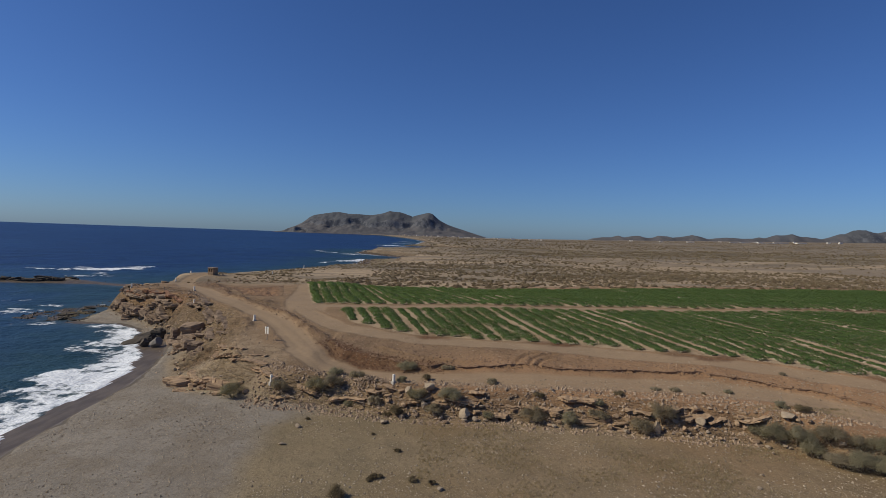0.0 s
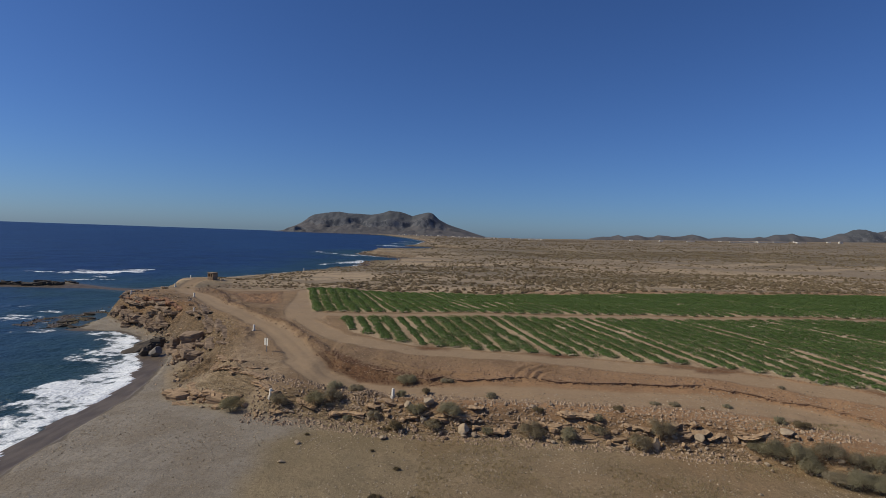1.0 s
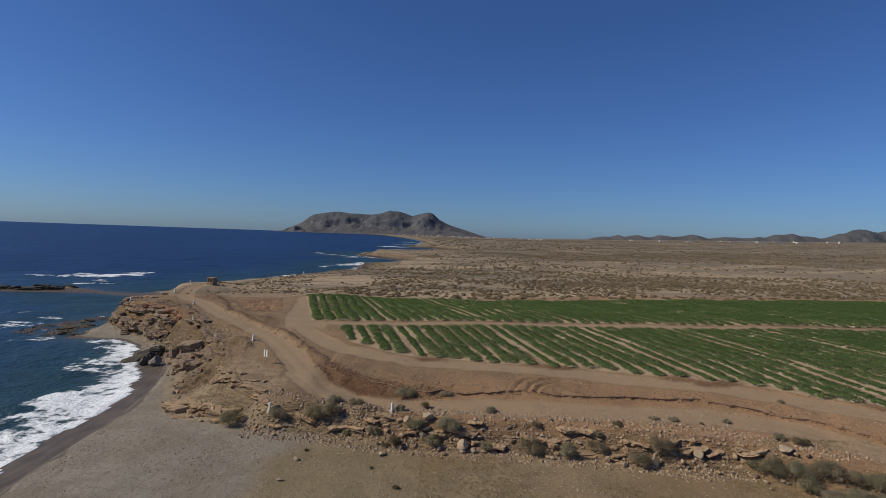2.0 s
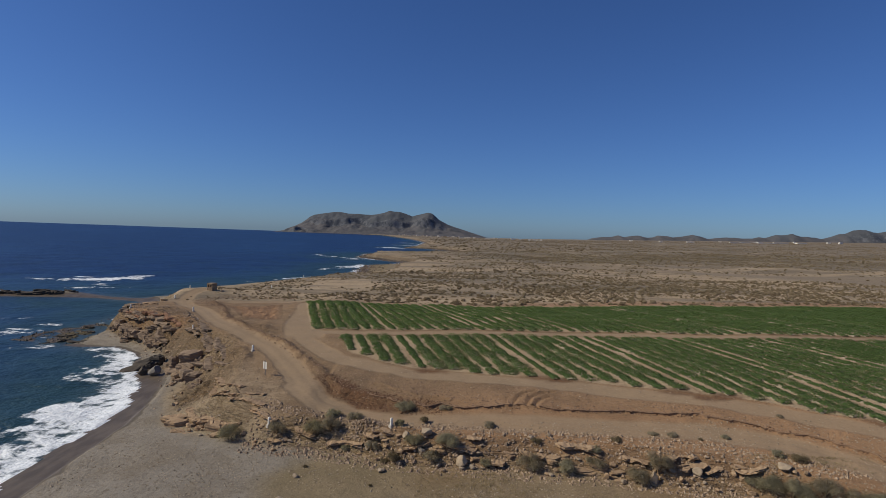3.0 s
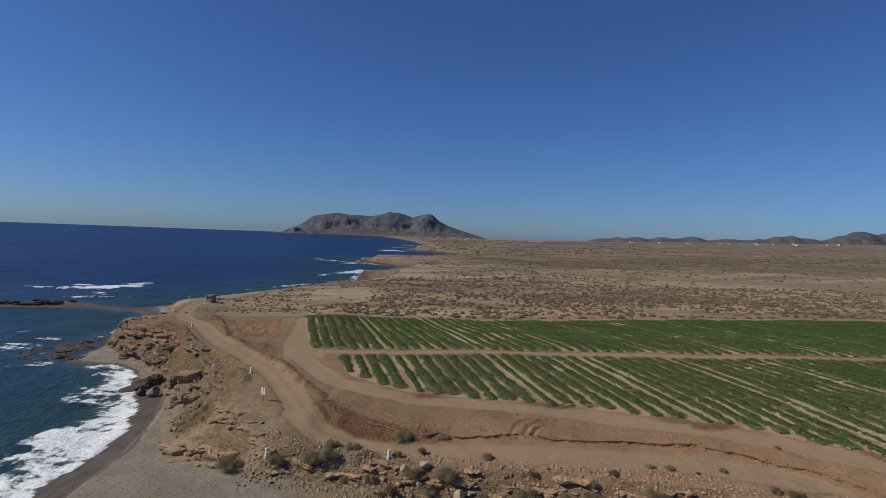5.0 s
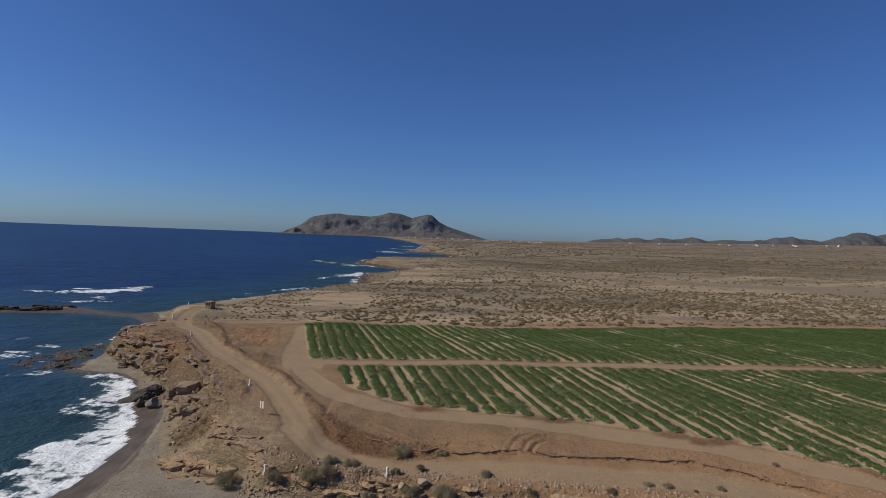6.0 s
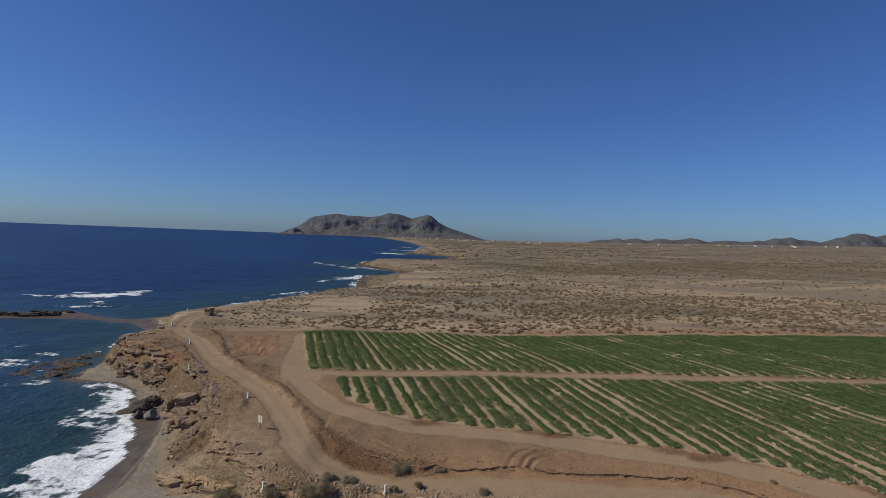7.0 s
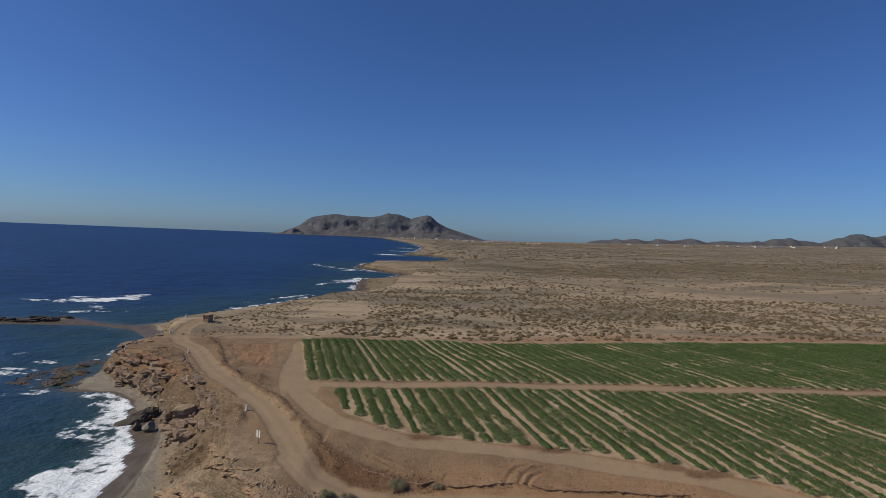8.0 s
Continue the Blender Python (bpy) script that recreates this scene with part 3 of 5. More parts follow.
BUSH_LEAF = make_leaf("saltbush_leaf", (0.285, 0.245, 0.165), (0.375, 0.318, 0.225), 0.6, 0.45)
GREEN_BUSH = make_leaf("green_bush_leaf", (0.275, 0.25, 0.162), (0.36, 0.325, 0.22), 0.6, 0.45)
SCRUB_LEAF = make_leaf("dry_scrub_leaf", (0.12, 0.092, 0.051), (0.25, 0.192, 0.108))
SHRUB_LEAF = make_shrub_leaf("shrub_leaf", [(0.19, 0.126, 0.068), (0.235, 0.184, 0.103), (0.295, 0.222, 0.142)])
BED_SOIL = make_plain("bed_soil", (0.42, 0.335, 0.235), (0.33, 0.26, 0.178), 0.95, 1.5, 0.2, 0.05)
STRAW = make_leaf("dry_straw", (0.3, 0.235, 0.135), (0.5, 0.41, 0.26), 0.8)
DRY_TWIG = make_plain("dry_twig", (0.2, 0.14, 0.09), (0.13, 0.09, 0.055), 0.9, 8)
WHITE_PAINT = make_plain("chalky_white_paint", (0.84, 0.79, 0.69), (0.72, 0.66, 0.55), 0.7, 4)
CONCRETE = make_plain("rough_concrete", (0.5, 0.45, 0.38), (0.36, 0.31, 0.25), 0.9, 3)
METAL_POLE = make_plain("galvanised_pole", (0.3, 0.29, 0.27), (0.2, 0.18, 0.16), 0.55, 6)


# ---------------------------------------------------------------- meshes
def part(name, bm, material, parent=None, label=""):
    """Link a bmesh as one mesh object, under a thing or a part of it."""
    me = bpy.data.meshes.new(name)
    bm.to_mesh(me)
    bm.free()
    me.materials.append(material)
    ob = new(name, me)
    if parent:
        ob.parent = parent
    return tagged(ob, label)


def from_arrays(name, verts, faces, material, smooth_shade=False, masks=None):
    """A mesh object from an array of places and one of faces with equal corners."""
    verts, faces = np.asarray(verts, np.float32), np.asarray(faces, np.int32)
    me = bpy.data.meshes.new(name)
    me.vertices.add(len(verts))
    me.vertices.foreach_set("co", verts.ravel())
    count, corners = faces.shape
    me.loops.add(count * corners)
    me.loops.foreach_set("vertex_index", faces.ravel())
    me.polygons.add(count)
    me.polygons.foreach_set("loop_start", np.arange(0, count * corners, corners, dtype=np.int32))
    me.polygons.foreach_set("use_smooth", np.full(count, smooth_shade))
    for key, values in (masks or {}).items():
        me.attributes.new(key, "FLOAT", "POINT").data.foreach_set("value", np.asarray(values, np.float32).ravel())
    me.update(calc_edges=True)
    me.validate()
    me.materials.append(material)
    return new(name, me)


def graded(spans, low, high, growth, back=None):
    """Stations along one axis: even steps in spans of (start, end, step), growing steps out to low and high."""
    line = []
    for a, b, step in spans:
        line += list(np.arange(a, b - 1e-6, step))
    line.append(spans[-1][1])
    step, v = spans[0][2], line[0]
    before = []
    while v > low:
        step *= back or growth
        v -= step
        before.append(max(v, low))
    step, v = spans[-1][2], line[-1]
    while v < high:
        step *= growth
        v += step
        line.append(min(v, high))
    return np.array(before[::-1] + line)


def grid_faces(nx, ny):
    i = (np.arange(nx - 1)[None, :] + nx * np.arange(ny - 1)[:, None]).ravel()
    return np.stack([i, i + 1, i + nx + 1, i + nx], 1)


def keep_used(verts, faces, masks):
    used, back = np.unique(faces, return_inverse=True)
    return verts[used], back.reshape(faces.shape), {k: v[used] for k, v in masks.items()}


# ---------------------------------------------------------------- ground
xs = graded([(-92, -64, 0.5), (-64, 44, 0.27), (44, 70, 0.6)], -4900, 4900, 1.075)
ys = graded([(34, 72, 0.24), (72, 132, 0.42)], -450, 4960, 1.014, 1.08)
GX, GY = np.meshgrid(xs, ys)
gz, surf = terrain(GX.ravel(), GY.ravel(), True)
land_verts = np.stack([GX.ravel(), GY.ravel(), gz], 1)
land_faces = grid_faces(len(xs), len(ys))
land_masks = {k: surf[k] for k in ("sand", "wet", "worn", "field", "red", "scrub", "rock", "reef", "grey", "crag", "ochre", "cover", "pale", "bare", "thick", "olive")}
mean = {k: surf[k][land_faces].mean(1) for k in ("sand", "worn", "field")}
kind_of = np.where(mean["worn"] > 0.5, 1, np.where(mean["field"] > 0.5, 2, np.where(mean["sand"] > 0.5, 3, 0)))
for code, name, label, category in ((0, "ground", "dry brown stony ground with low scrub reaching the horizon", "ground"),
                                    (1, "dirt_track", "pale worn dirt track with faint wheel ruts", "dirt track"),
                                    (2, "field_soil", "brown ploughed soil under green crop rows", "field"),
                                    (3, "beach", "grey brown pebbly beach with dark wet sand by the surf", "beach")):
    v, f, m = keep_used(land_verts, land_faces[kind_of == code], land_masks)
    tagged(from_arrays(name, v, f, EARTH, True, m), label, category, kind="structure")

# ---------------------------------------------------------------- sea
# surf: x, y, half length, half width, turn in degrees, strength
SURF = [(-76, 103.0, 11, 2.6, 4, 0.6), (-86, 117, 10, 7.0, 60, 0.64), (-101, 132, 6, 2.2, 12, 0.58), (-143, 223, 20, 14.0, 32, 0.92), (-133, 208, 20, 6.5, 22, 0.84), (-128, 197, 14, 4.0, 12, 0.74), (-138, 181, 18, 1.6, 5, 0.7),
        (-98, 166, 4, 0.8, 20, 0.7), (-76, 226, 14, 2.4, 62, 0.7), (-62, 272, 14, 3.0, 60, 0.7), (-60, 354, 34, 11, 66, 0.86), (-47, 318, 16, 5, 80, 0.78), (-99, 494, 52, 9, -48, 0.86), (-71, 262, 26, 4, 64, 0.8),
        (-60, 455, 22, 12, 165, 0.78), (-70, 830, 30, 34, 12, 0.82), (-62, 1010, 22, 40, 60, 0.8), (-75, 1250, 22, 50, 30, 0.78)]
sx = graded([(-150, -34, 0.6)], -4900, 400, 1.08)
sy = graded([(28, 180, 0.6)], -450, 4970, 1.016, 1.08)
SX, SY = np.meshgrid(sx, sy)
wx, wy = SX.ravel(), SY.ravel()
offshore = -signed_distance(wx, wy, SHORE)
foam = np.zeros(wx.shape)
rag = fractal(wx, wy, 7.0, 5, 0.6)
rag = rag + smooth(150, 220, wy) * (0.9 * fractal(wx, wy * 1.3, 28.0, 5, 0.65) - 0.35 * rag)
for x, y, a, b, turn, power in SURF:
    c, s = math.cos(radians(turn)), math.sin(radians(turn))
    u, v = ((wx - x) * c + (wy - y) * s) / a, (-(wx - x) * s + (wy - y) * c) / b
    foam = np.maximum(foam, power * smooth(1.5, 0.1, np.hypot(u, v) + 0.6 * rag))
# the breaking band along the near beach, and thin washes round rocks and far shores
reach = 7.8 + 2.2 * fractal(wx * 0.3, wy, 16.0, 2)
band = smooth(1.5, 0.0, (offshore + 2.4 * rag) / reach) * smooth(-4.5, -3.0, offshore + 0.8 * rag) * smooth(104, 97, wy) * smooth(-34, -38, wx)
foam = np.maximum(foam, (0.92 + 0.12 * fractal(wx * 1.6, wy, 3.5, 3)) * band)
foam = np.maximum(foam, 0.62 * smooth(2.6, 0.0, np.abs(offshore - 0.6) + 0.9 * rag) * smooth(-56, -64, wx) * smooth(160, 140, wy))
foam = np.maximum(foam, 0.8 * smooth(7, 0, np.abs(offshore) + 3 * rag) * smooth(180, 230, wy))
wave = 0.16 * fractal(wx + 0.3 * wy, wy * 0.35, 11.0, 3) * smooth(0, 25, offshore) + 0.22 * foam * (0.4 + 0.5 * fractal(wx, wy, 2.2, 3)) * smooth(0.0, 4.0, offshore)
wave = wave * smooth(500, 200, wy)
# the wash that runs up the sand in tongues
run = 1.7 + 0.9 * fractal(wx * 0.2, wy, 5.0, 3) + 0.9 * fractal(wx * 0.2 + 40, wy, 17.0, 1)
wash = (offshore < 0.4) & (offshore > -run) & (wy > 20) & (wy < 104) & (wx < -34)
sand_z = terrain(wx[wash], wy[wash])
wave[wash] = np.maximum(wave[wash], sand_z + 0.035)
foam[wash] = np.maximum(foam[wash], 0.66 - 0.1 * np.abs(offshore[wash] + 0.75 * run[wash]))
faces = grid_faces(len(sx), len(sy))
at_sea = offshore[faces].max(1) > -8
v, f, m = keep_used(np.stack([wx, wy, wave], 1), faces[at_sea], dict(offshore=offshore, foam=foam))
tagged(from_arrays("sea", v, f, SEA, True, m), "deep blue sea with white surf breaking along the shore", "sea", kind="structure")


# ---------------------------------------------------------------- far mountains
def range_of_hills(name, label, crest, y_front, y_crest, y_back, step, seed, sharp, crags=False):
    """A ridge whose skyline follows crest, (x, height) pairs, with gullied flanks."""
    cx, ch = zip(*crest)
    x = np.arange(cx[0], cx[-1] + step, step)
    y = np.arange(y_front, y_back + step, step)
    X, Y = np.meshgrid(x, y)
    h = np.interp(X, cx, ch)
    up = np.where(Y < y_crest, (Y - y_front) / (y_crest - y_front), (y_back - Y) / (y_back - y_crest))
    up = np.clip(up, 0, 1)
    body = sharp * smooth(0.35, 0.9, up) + (1 - sharp) * up
    if crags:
        # a talus slope, a broken wall of crags under the top, and a sea cliff at the western end
        wall = 0.62 + 0.1 * fractal(X, Y * 0.2, 210.0, 3)
        body = np.where(Y < y_crest, 0.6 * up ** 1.15 / 0.72 + (1 - 0.6 / 0.72) * up + 0.2 * (smooth(wall - 0.03, wall + 0.05, up) - up), up)
        cliff = smooth(-1190, -1120, X) * smooth(-820, -960, X)
        foot = smooth(0.03, 0.14, up + 0.05 * fractal(X, Y, 60.0, 4)) * np.minimum(0.6, 62 / np.maximum(h, 30))
        body = np.clip(np.maximum(body, 0.7 * foot * cliff), 0, 1)
    gully = np.abs(fractal(X + seed, Y * 0.5, 230.0, 5, 0.6))
    z = h * body * (1 - 0.35 * gully * (1 - body)) + 0.09 * h * fractal(X - seed, Y, 110.0, 4, 0.6) * np.sin(np.pi * np.clip(body, 0, 1)) - 4 * (1 - np.clip(up * 12, 0, 1))
    z = z + 0.05 * h * (1 - sharp) * fractal(X + 2 * seed, Y * 0.4, 95.0, 4, 0.6) * smooth(0.5, 0.95, up)
    ob = from_arrays(name, np.stack([X.ravel(), Y.ravel(), z.ravel()], 1), grid_faces(len(x), len(y)), HAZY_MOUNTAIN, True)
    return tagged(ob, label, "mountain", kind="structure")


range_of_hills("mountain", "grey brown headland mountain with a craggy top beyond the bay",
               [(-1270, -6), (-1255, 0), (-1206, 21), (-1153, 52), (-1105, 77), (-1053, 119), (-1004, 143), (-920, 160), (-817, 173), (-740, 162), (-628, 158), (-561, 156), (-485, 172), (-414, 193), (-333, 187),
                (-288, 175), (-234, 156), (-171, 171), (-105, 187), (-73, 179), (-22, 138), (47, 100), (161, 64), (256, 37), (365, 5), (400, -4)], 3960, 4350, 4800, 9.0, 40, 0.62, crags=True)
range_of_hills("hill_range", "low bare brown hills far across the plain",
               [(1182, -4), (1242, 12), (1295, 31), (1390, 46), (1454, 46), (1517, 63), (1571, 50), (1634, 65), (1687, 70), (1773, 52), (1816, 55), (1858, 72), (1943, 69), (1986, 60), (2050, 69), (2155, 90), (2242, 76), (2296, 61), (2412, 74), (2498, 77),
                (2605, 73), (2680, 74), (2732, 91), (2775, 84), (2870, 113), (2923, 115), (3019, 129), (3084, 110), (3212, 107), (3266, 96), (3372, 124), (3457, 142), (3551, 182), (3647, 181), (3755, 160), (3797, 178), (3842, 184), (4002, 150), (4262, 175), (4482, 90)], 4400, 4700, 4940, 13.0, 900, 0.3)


# ---------------------------------------------------------------- things: helpers
LAND = gz.reshape(len(ys), len(xs))


def ground(x, y):
    """Heights of the built ground sheet."""
    x, y = np.asarray(x, float), np.asarray(y, float)
    i, j = np.clip(np.searchsorted(xs, x) - 1, 0, len(xs) - 2), np.clip(np.searchsorted(ys, y) - 1, 0, len(ys) - 2)
    u, v = (x - xs[i]) / (xs[i + 1] - xs[i]), (y - ys[j]) / (ys[j + 1] - ys[j])
    return (LAND[j, i] * (1 - u) + LAND[j, i + 1] * u) * (1 - v) + (LAND[j + 1, i] * (1 - u) + LAND[j + 1, i + 1] * u) * v


def height(x, y):
    return float(ground(x, y))


def thing(name, x, y, z, turn=0.0, label="", category="", group=""):
    ob = new(name)
    ob.matrix_basis = pose(x, y, z, 0, 0, turn)
    return tagged(ob, label, category, group)


def leaf_quads(centres, normals, length, breadth, rng):
    """Small leaf blades: a quad at each centre, facing its normal."""
    n = len(centres)
    normals = normals / np.maximum(np.linalg.norm(normals, axis=1, keepdims=True), 1e-6)
    other = rng.normal(size=(n, 3))
    side = np.cross(normals, other)
    side /= np.maximum(np.linalg.norm(side, axis=1, keepdims=True), 1e-6)
    along = np.cross(side, normals)
    l, b = (length * rng.uniform(0.7, 1.3, n))[:, None], (breadth * rng.uniform(0.7, 1.3, n))[:, None]
    verts = np.stack([centres - along * l * 0.5, centres + side * b * 0.5, centres + along * l * 0.5, centres - side * b * 0.5], 1).reshape(-1, 3)
    return verts, np.arange(4 * n).reshape(n, 4)


def dome_points(rng, n, base=0.15):
    """Places and outward directions over the upper skin of a unit dome."""
    d = rng.normal(size=(n, 3))
    d[:, 2] = np.abs(d[:, 2]) * 0.9 + base * rng.uniform(-1, 1, n)
    d /= np.linalg.norm(d, axis=1, keepdims=True)
    return d * rng.uniform(0.72, 1.05, n)[:, None], d


# ---------------------------------------------------------------- crop rows
def crop_row(s, full, block, leaves, limit):
    """One row of leafy crop plants on a low bed, along the lean of the field."""
    rng = np.random.RandomState(int(abs(s) * 100) + (0 if block is near_field else 5000))
    y = np.arange(34.0, 148.0, 0.36)
    y = y + rng.uniform(-0.1, 0.1, len(y))
    young = 0.86 if block is near_field and s < -8.5 else 1.0
    x = s - ROW_LEAN * (y - 90.0)
    keep = block(x, y) & (x < limit) & block(x, y - rng.uniform(0.0, 1.1) * (block is near_field))
    x, y = x[keep], y[keep]
    if len(x) < 6:
        return
    keep = (rng.rand(len(x)) > 0.03)
    x, y = x[keep] + full * rng.normal(0, 0.1, keep.sum()), y[keep]
    z = ground(x, y)
    size = full * rng.uniform(0.78, 1.2, len(x)) * np.clip(1.02 + 0.36 * fractal(x, y, 3.2, 3), 0.6, 1.2)
    label = "green leafy crop row on a bed of brown soil" if full > 0.9 else "narrow green crop row between two bare wheel lanes"
    row = tagged(new("crop_row"), label, "crop row", "crop rows in the field")
    root = np.array([x[0], y[0], z[0]])
    row.location = root
    # the raised bed, a low rounded strip of earth
    by = np.arange(y.min() - 0.3, y.max() + 0.4, 0.6)
    bx = s - ROW_LEAN * (by - 90.0)
    offsets = np.array([-0.72, -0.45, 0.0, 0.45, 0.72]) * full
    rise = np.array([-0.05, 0.09, 0.13, 0.09, -0.05])
    BX = bx[:, None] + offsets[None] + 0.03 * rng.normal(size=(len(by), 5))
    BY = np.repeat(by[:, None], 5, 1)
    BZ = ground(BX, BY) + rise[None] + 0.02 * rng.normal(size=BX.shape)
    bed = from_arrays("bed", np.stack([BX, BY, BZ], -1).reshape(-1, 3) - root, grid_faces(5, len(by)), BED_SOIL, True)
    bed.parent = row
    p, d = dome_points(rng, len(x) * leaves)
    who = np.repeat(np.arange(len(x)), leaves)
    r = size[who][:, None]
    places = np.stack([x[who], y[who], z[who] + 0.08], 1) + p * r * np.array([(0.92 if full < 0.9 else 1.07 if s < 8 else 0.9) * young, 0.62, 0.37 * (0.4 + 0.6 * young)])
    verts, faces = leaf_quads(places, d + np.array([0, 0, 0.9]) + rng.normal(0, 0.28, d.shape), 0.2 if block is near_field else 0.25, 0.13 if block is near_field else 0.16, rng)
    foliage = tagged(from_arrays("foliage", verts - root, faces, CROP_LEAF), kind="stuff")
    foliage.parent = row


for left, right in zip(NARROW_ROWS, NARROW_ROWS[1:]):
    for s, full in [(left + 0.12, 0.56)] + [(left + 2.2 + k * (right - left - 4.4) / 5, 1.0) for k in range(6)]:
        if s > -16.0:
            crop_row(s, full, near_field, 80, 84)
        if s > -21.0:
            crop_row(s, full, far_field, 46, 130)


# ---------------------------------------------------------------- bushes
def bush(x, y, wide, tall, leaf, label, seed, name="bush", density=1.0, sink=0.05):
    """A twiggy coastal bush: stems that fan out of one root and a crown of small leaves in uneven lobes."""
    rng = np.random.RandomState(seed)
    base = thing(name, x, y, height(x, y) - sink, rng.uniform(0, 360), label, "bush")
    r = wide / 2
    lobes = max(4, int(4 + 3 * wide))
    verts, faces, gone = [], [], 0
    for k in range(lobes):
        a, q = rng.uniform(0, 2 * math.pi), r * 0.62 * math.sqrt(rng.uniform(0, 1))
        size = r * rng.uniform(0.34, 0.58)
        high = tall * rng.uniform(0.5, 0.8) * (1 - 0.45 * (q / r) ** 2)
        n = int(density * (150 + 700 * size * size + 320 * size))
        p, d = dome_points(rng, n, 0.5)
        p = p * rng.uniform(0.45, 1.05, n)[:, None]
        c = np.array([math.cos(a) * q, math.sin(a) * q, max(0.12, high - size * 0.6)]) + p * np.array([size, size, min(size, tall * 0.45)])
        c[:, 2] = np.abs(c[:, 2])
        v, f = leaf_quads(c, d + np.array([-0.3, 0, 0.6]) + rng.normal(0, 0.5, d.shape), 0.1, 0.036, rng)
        verts.append(v), faces.append(f + gone)
        gone += len(v)
    # loose sprigs that break the outline
    n = int(density * 90 * wide)
    p, d = dome_points(rng, n, 0.1)
    c = p * np.array([r, r, tall]) * rng.uniform(0.9, 1.12, n)[:, None]
    v, f = leaf_quads(c, rng.normal(size=(n, 3)), 0.3, 0.016, rng)
    verts.append(v), faces.append(f + gone)
    crown = from_arrays("crown", np.concatenate(verts), np.concatenate(faces), leaf)
    crown.parent = base
    for k in range(7):
        bm = bmesh.new()
        a, lean = rng.uniform(0, 2 * math.pi), rng.uniform(0.2, 0.9)
        tip = Vector((math.cos(a) * lean * r * 0.8, math.sin(a) * lean * r * 0.8, tall * rng.uniform(0.5, 0.85)))
        foot = Vector((math.cos(a) * 0.06, math.sin(a) * 0.06, 0))
        rings = []
        for t, w in ((0.0, 0.035), (0.5, 0.022), (1.0, 0.008)):
            mid = foot.lerp(tip, t) + Vector((0, 0, 0.12 * tall * math.sin(t * math.pi)))
            rings.append([bm.verts.new(mid + Vector((math.cos(j * 2.094) * w, math.sin(j * 2.094) * w, 0))) for j in range(3)])
        for lo, hi in zip(rings, rings[1:]):
            for j in range(3):
                bm.faces.new((lo[j], lo[(j + 1) % 3], hi[(j + 1) % 3], hi[j]))
        part("stem", bm, DRY_TWIG, base)
    return base


ROUND_BUSHES = [(-21.8, 57.0, 2.5, 1.9), (-16.9, 56.8, 2.1, 1.5), (-12.9, 56.4, 2.2, 1.9), (-11.4, 56.4, 2.1, 1.8), (-11.4, 58.4, 1.9, 0.8), (-9.2, 58.3, 1.7, 0.7), (-4.0, 60.5, 2.4, 0.9),
                (0.4, 60.2, 1.5, 0.6), (0.7, 52.8, 2.4, 1.5), (8.2, 51.1, 2.6, 1.6), (11.3, 50.4, 2.1, 1.4), (17.2, 48.6, 2.3, 1.8)]
for k, (x, y, w, h) in enumerate(ROUND_BUSHES):
    bush(x, y, 1.14 * w, 1.08 * h, (GREEN_BUSH, BUSH_LEAF)[k % 2], "grey green twiggy saltbush on the rocky bank" if h > 1 else "low grey green saltbush by the dirt track", 100 + k)
bush(19.4, 49.2, 2.6, 2.7, BUSH_LEAF, "tall pale grey feathery bush on the rocky bank", 131)
SMALL_BUSHES = [(-4.2, 55.9, 1.4, 0.8), (-1.8, 57.1, 1.2, 0.9), (-6.6, 53.8, 1.5, 1.1), (-2.6, 53.2, 2.2, 1.3), (-4.5, 52.0, 1.8, 1.3), (-0.8, 51.9, 1.9, 1.3), (-9.4, 54.7, 1.1, 0.6), (-5.4, 52.4, 1.2, 0.5),
                (4.7, 56.0, 1.5, 0.7), (4.2, 51.4, 1.5, 0.8), (9.1, 53.1, 1.3, 0.6), (14.2, 50.8, 2.2, 0.8), (14.3, 51.7, 1.4, 0.6), (16.6, 52.8, 1.4, 0.4), (22.5, 53.9, 1.2, 0.4), (30.1, 49.6, 1.4, 0.8),
                (31.6, 48.8, 1.6, 0.8), (20.7, 54.2, 1.1, 0.3), (27.6, 53.7, 1.0, 0.4), (24.8, 52.9, 0.5, 0.3), (35.1, 57.4, 0.8, 0.4)]
for k, (x, y, w, h) in enumerate(SMALL_BUSHES):
    bush(x, y, w, h, (GREEN_BUSH, SCRUB_LEAF, BUSH_LEAF)[k % 3], "small dry twiggy bush among broken stones", 200 + k)
HEDGE = [(27.7, 46.5, 2.6, 2.0), (29.1, 45.4, 3.0, 2.2), (31.3, 45.0, 3.0, 1.9), (26.9, 47.2, 1.8, 1.0), (29.3, 44.0, 2.5, 1.5), (30.1, 42.1, 2.4, 1.5), (31.2, 41.3, 2.8, 2.0), (32.3, 40.7, 2.8, 2.1),
         (33.1, 43.7, 2.5, 1.8), (34.0, 42.8, 2.5, 1.7), (33.8, 40.3, 3.0, 2.1)]
for k, (x, y, w, h) in enumerate(HEDGE):
    tagged(bush(x, y, w, h, (GREEN_BUSH, BUSH_LEAF)[k % 3 == 2], "large grey green bush in a thicket below the bank", 300 + k), group="thicket below the bank")
TUFTS = [(-7.1, 36.0, 1.6, 1.0), (-4.8, 38.8, 1.1, 0.4), (-5.2, 38.4, 0.6, 0.3), (-2.2, 38.5, 0.8, 0.45), (-0.9, 38.0, 0.7, 0.4), (-3.7, 43.6, 0.7, 0.25), (-12.5, 51.0, 0.5, 0.2), (-6.1, 47.3, 0.4, 0.2)]
for k, (x, y, w, h) in enumerate(TUFTS):
    bush(x, y, w, h, SCRUB_LEAF, "small dark dry tuft on the stony beach", 400 + k, "tuft", 0.8, 0.02)


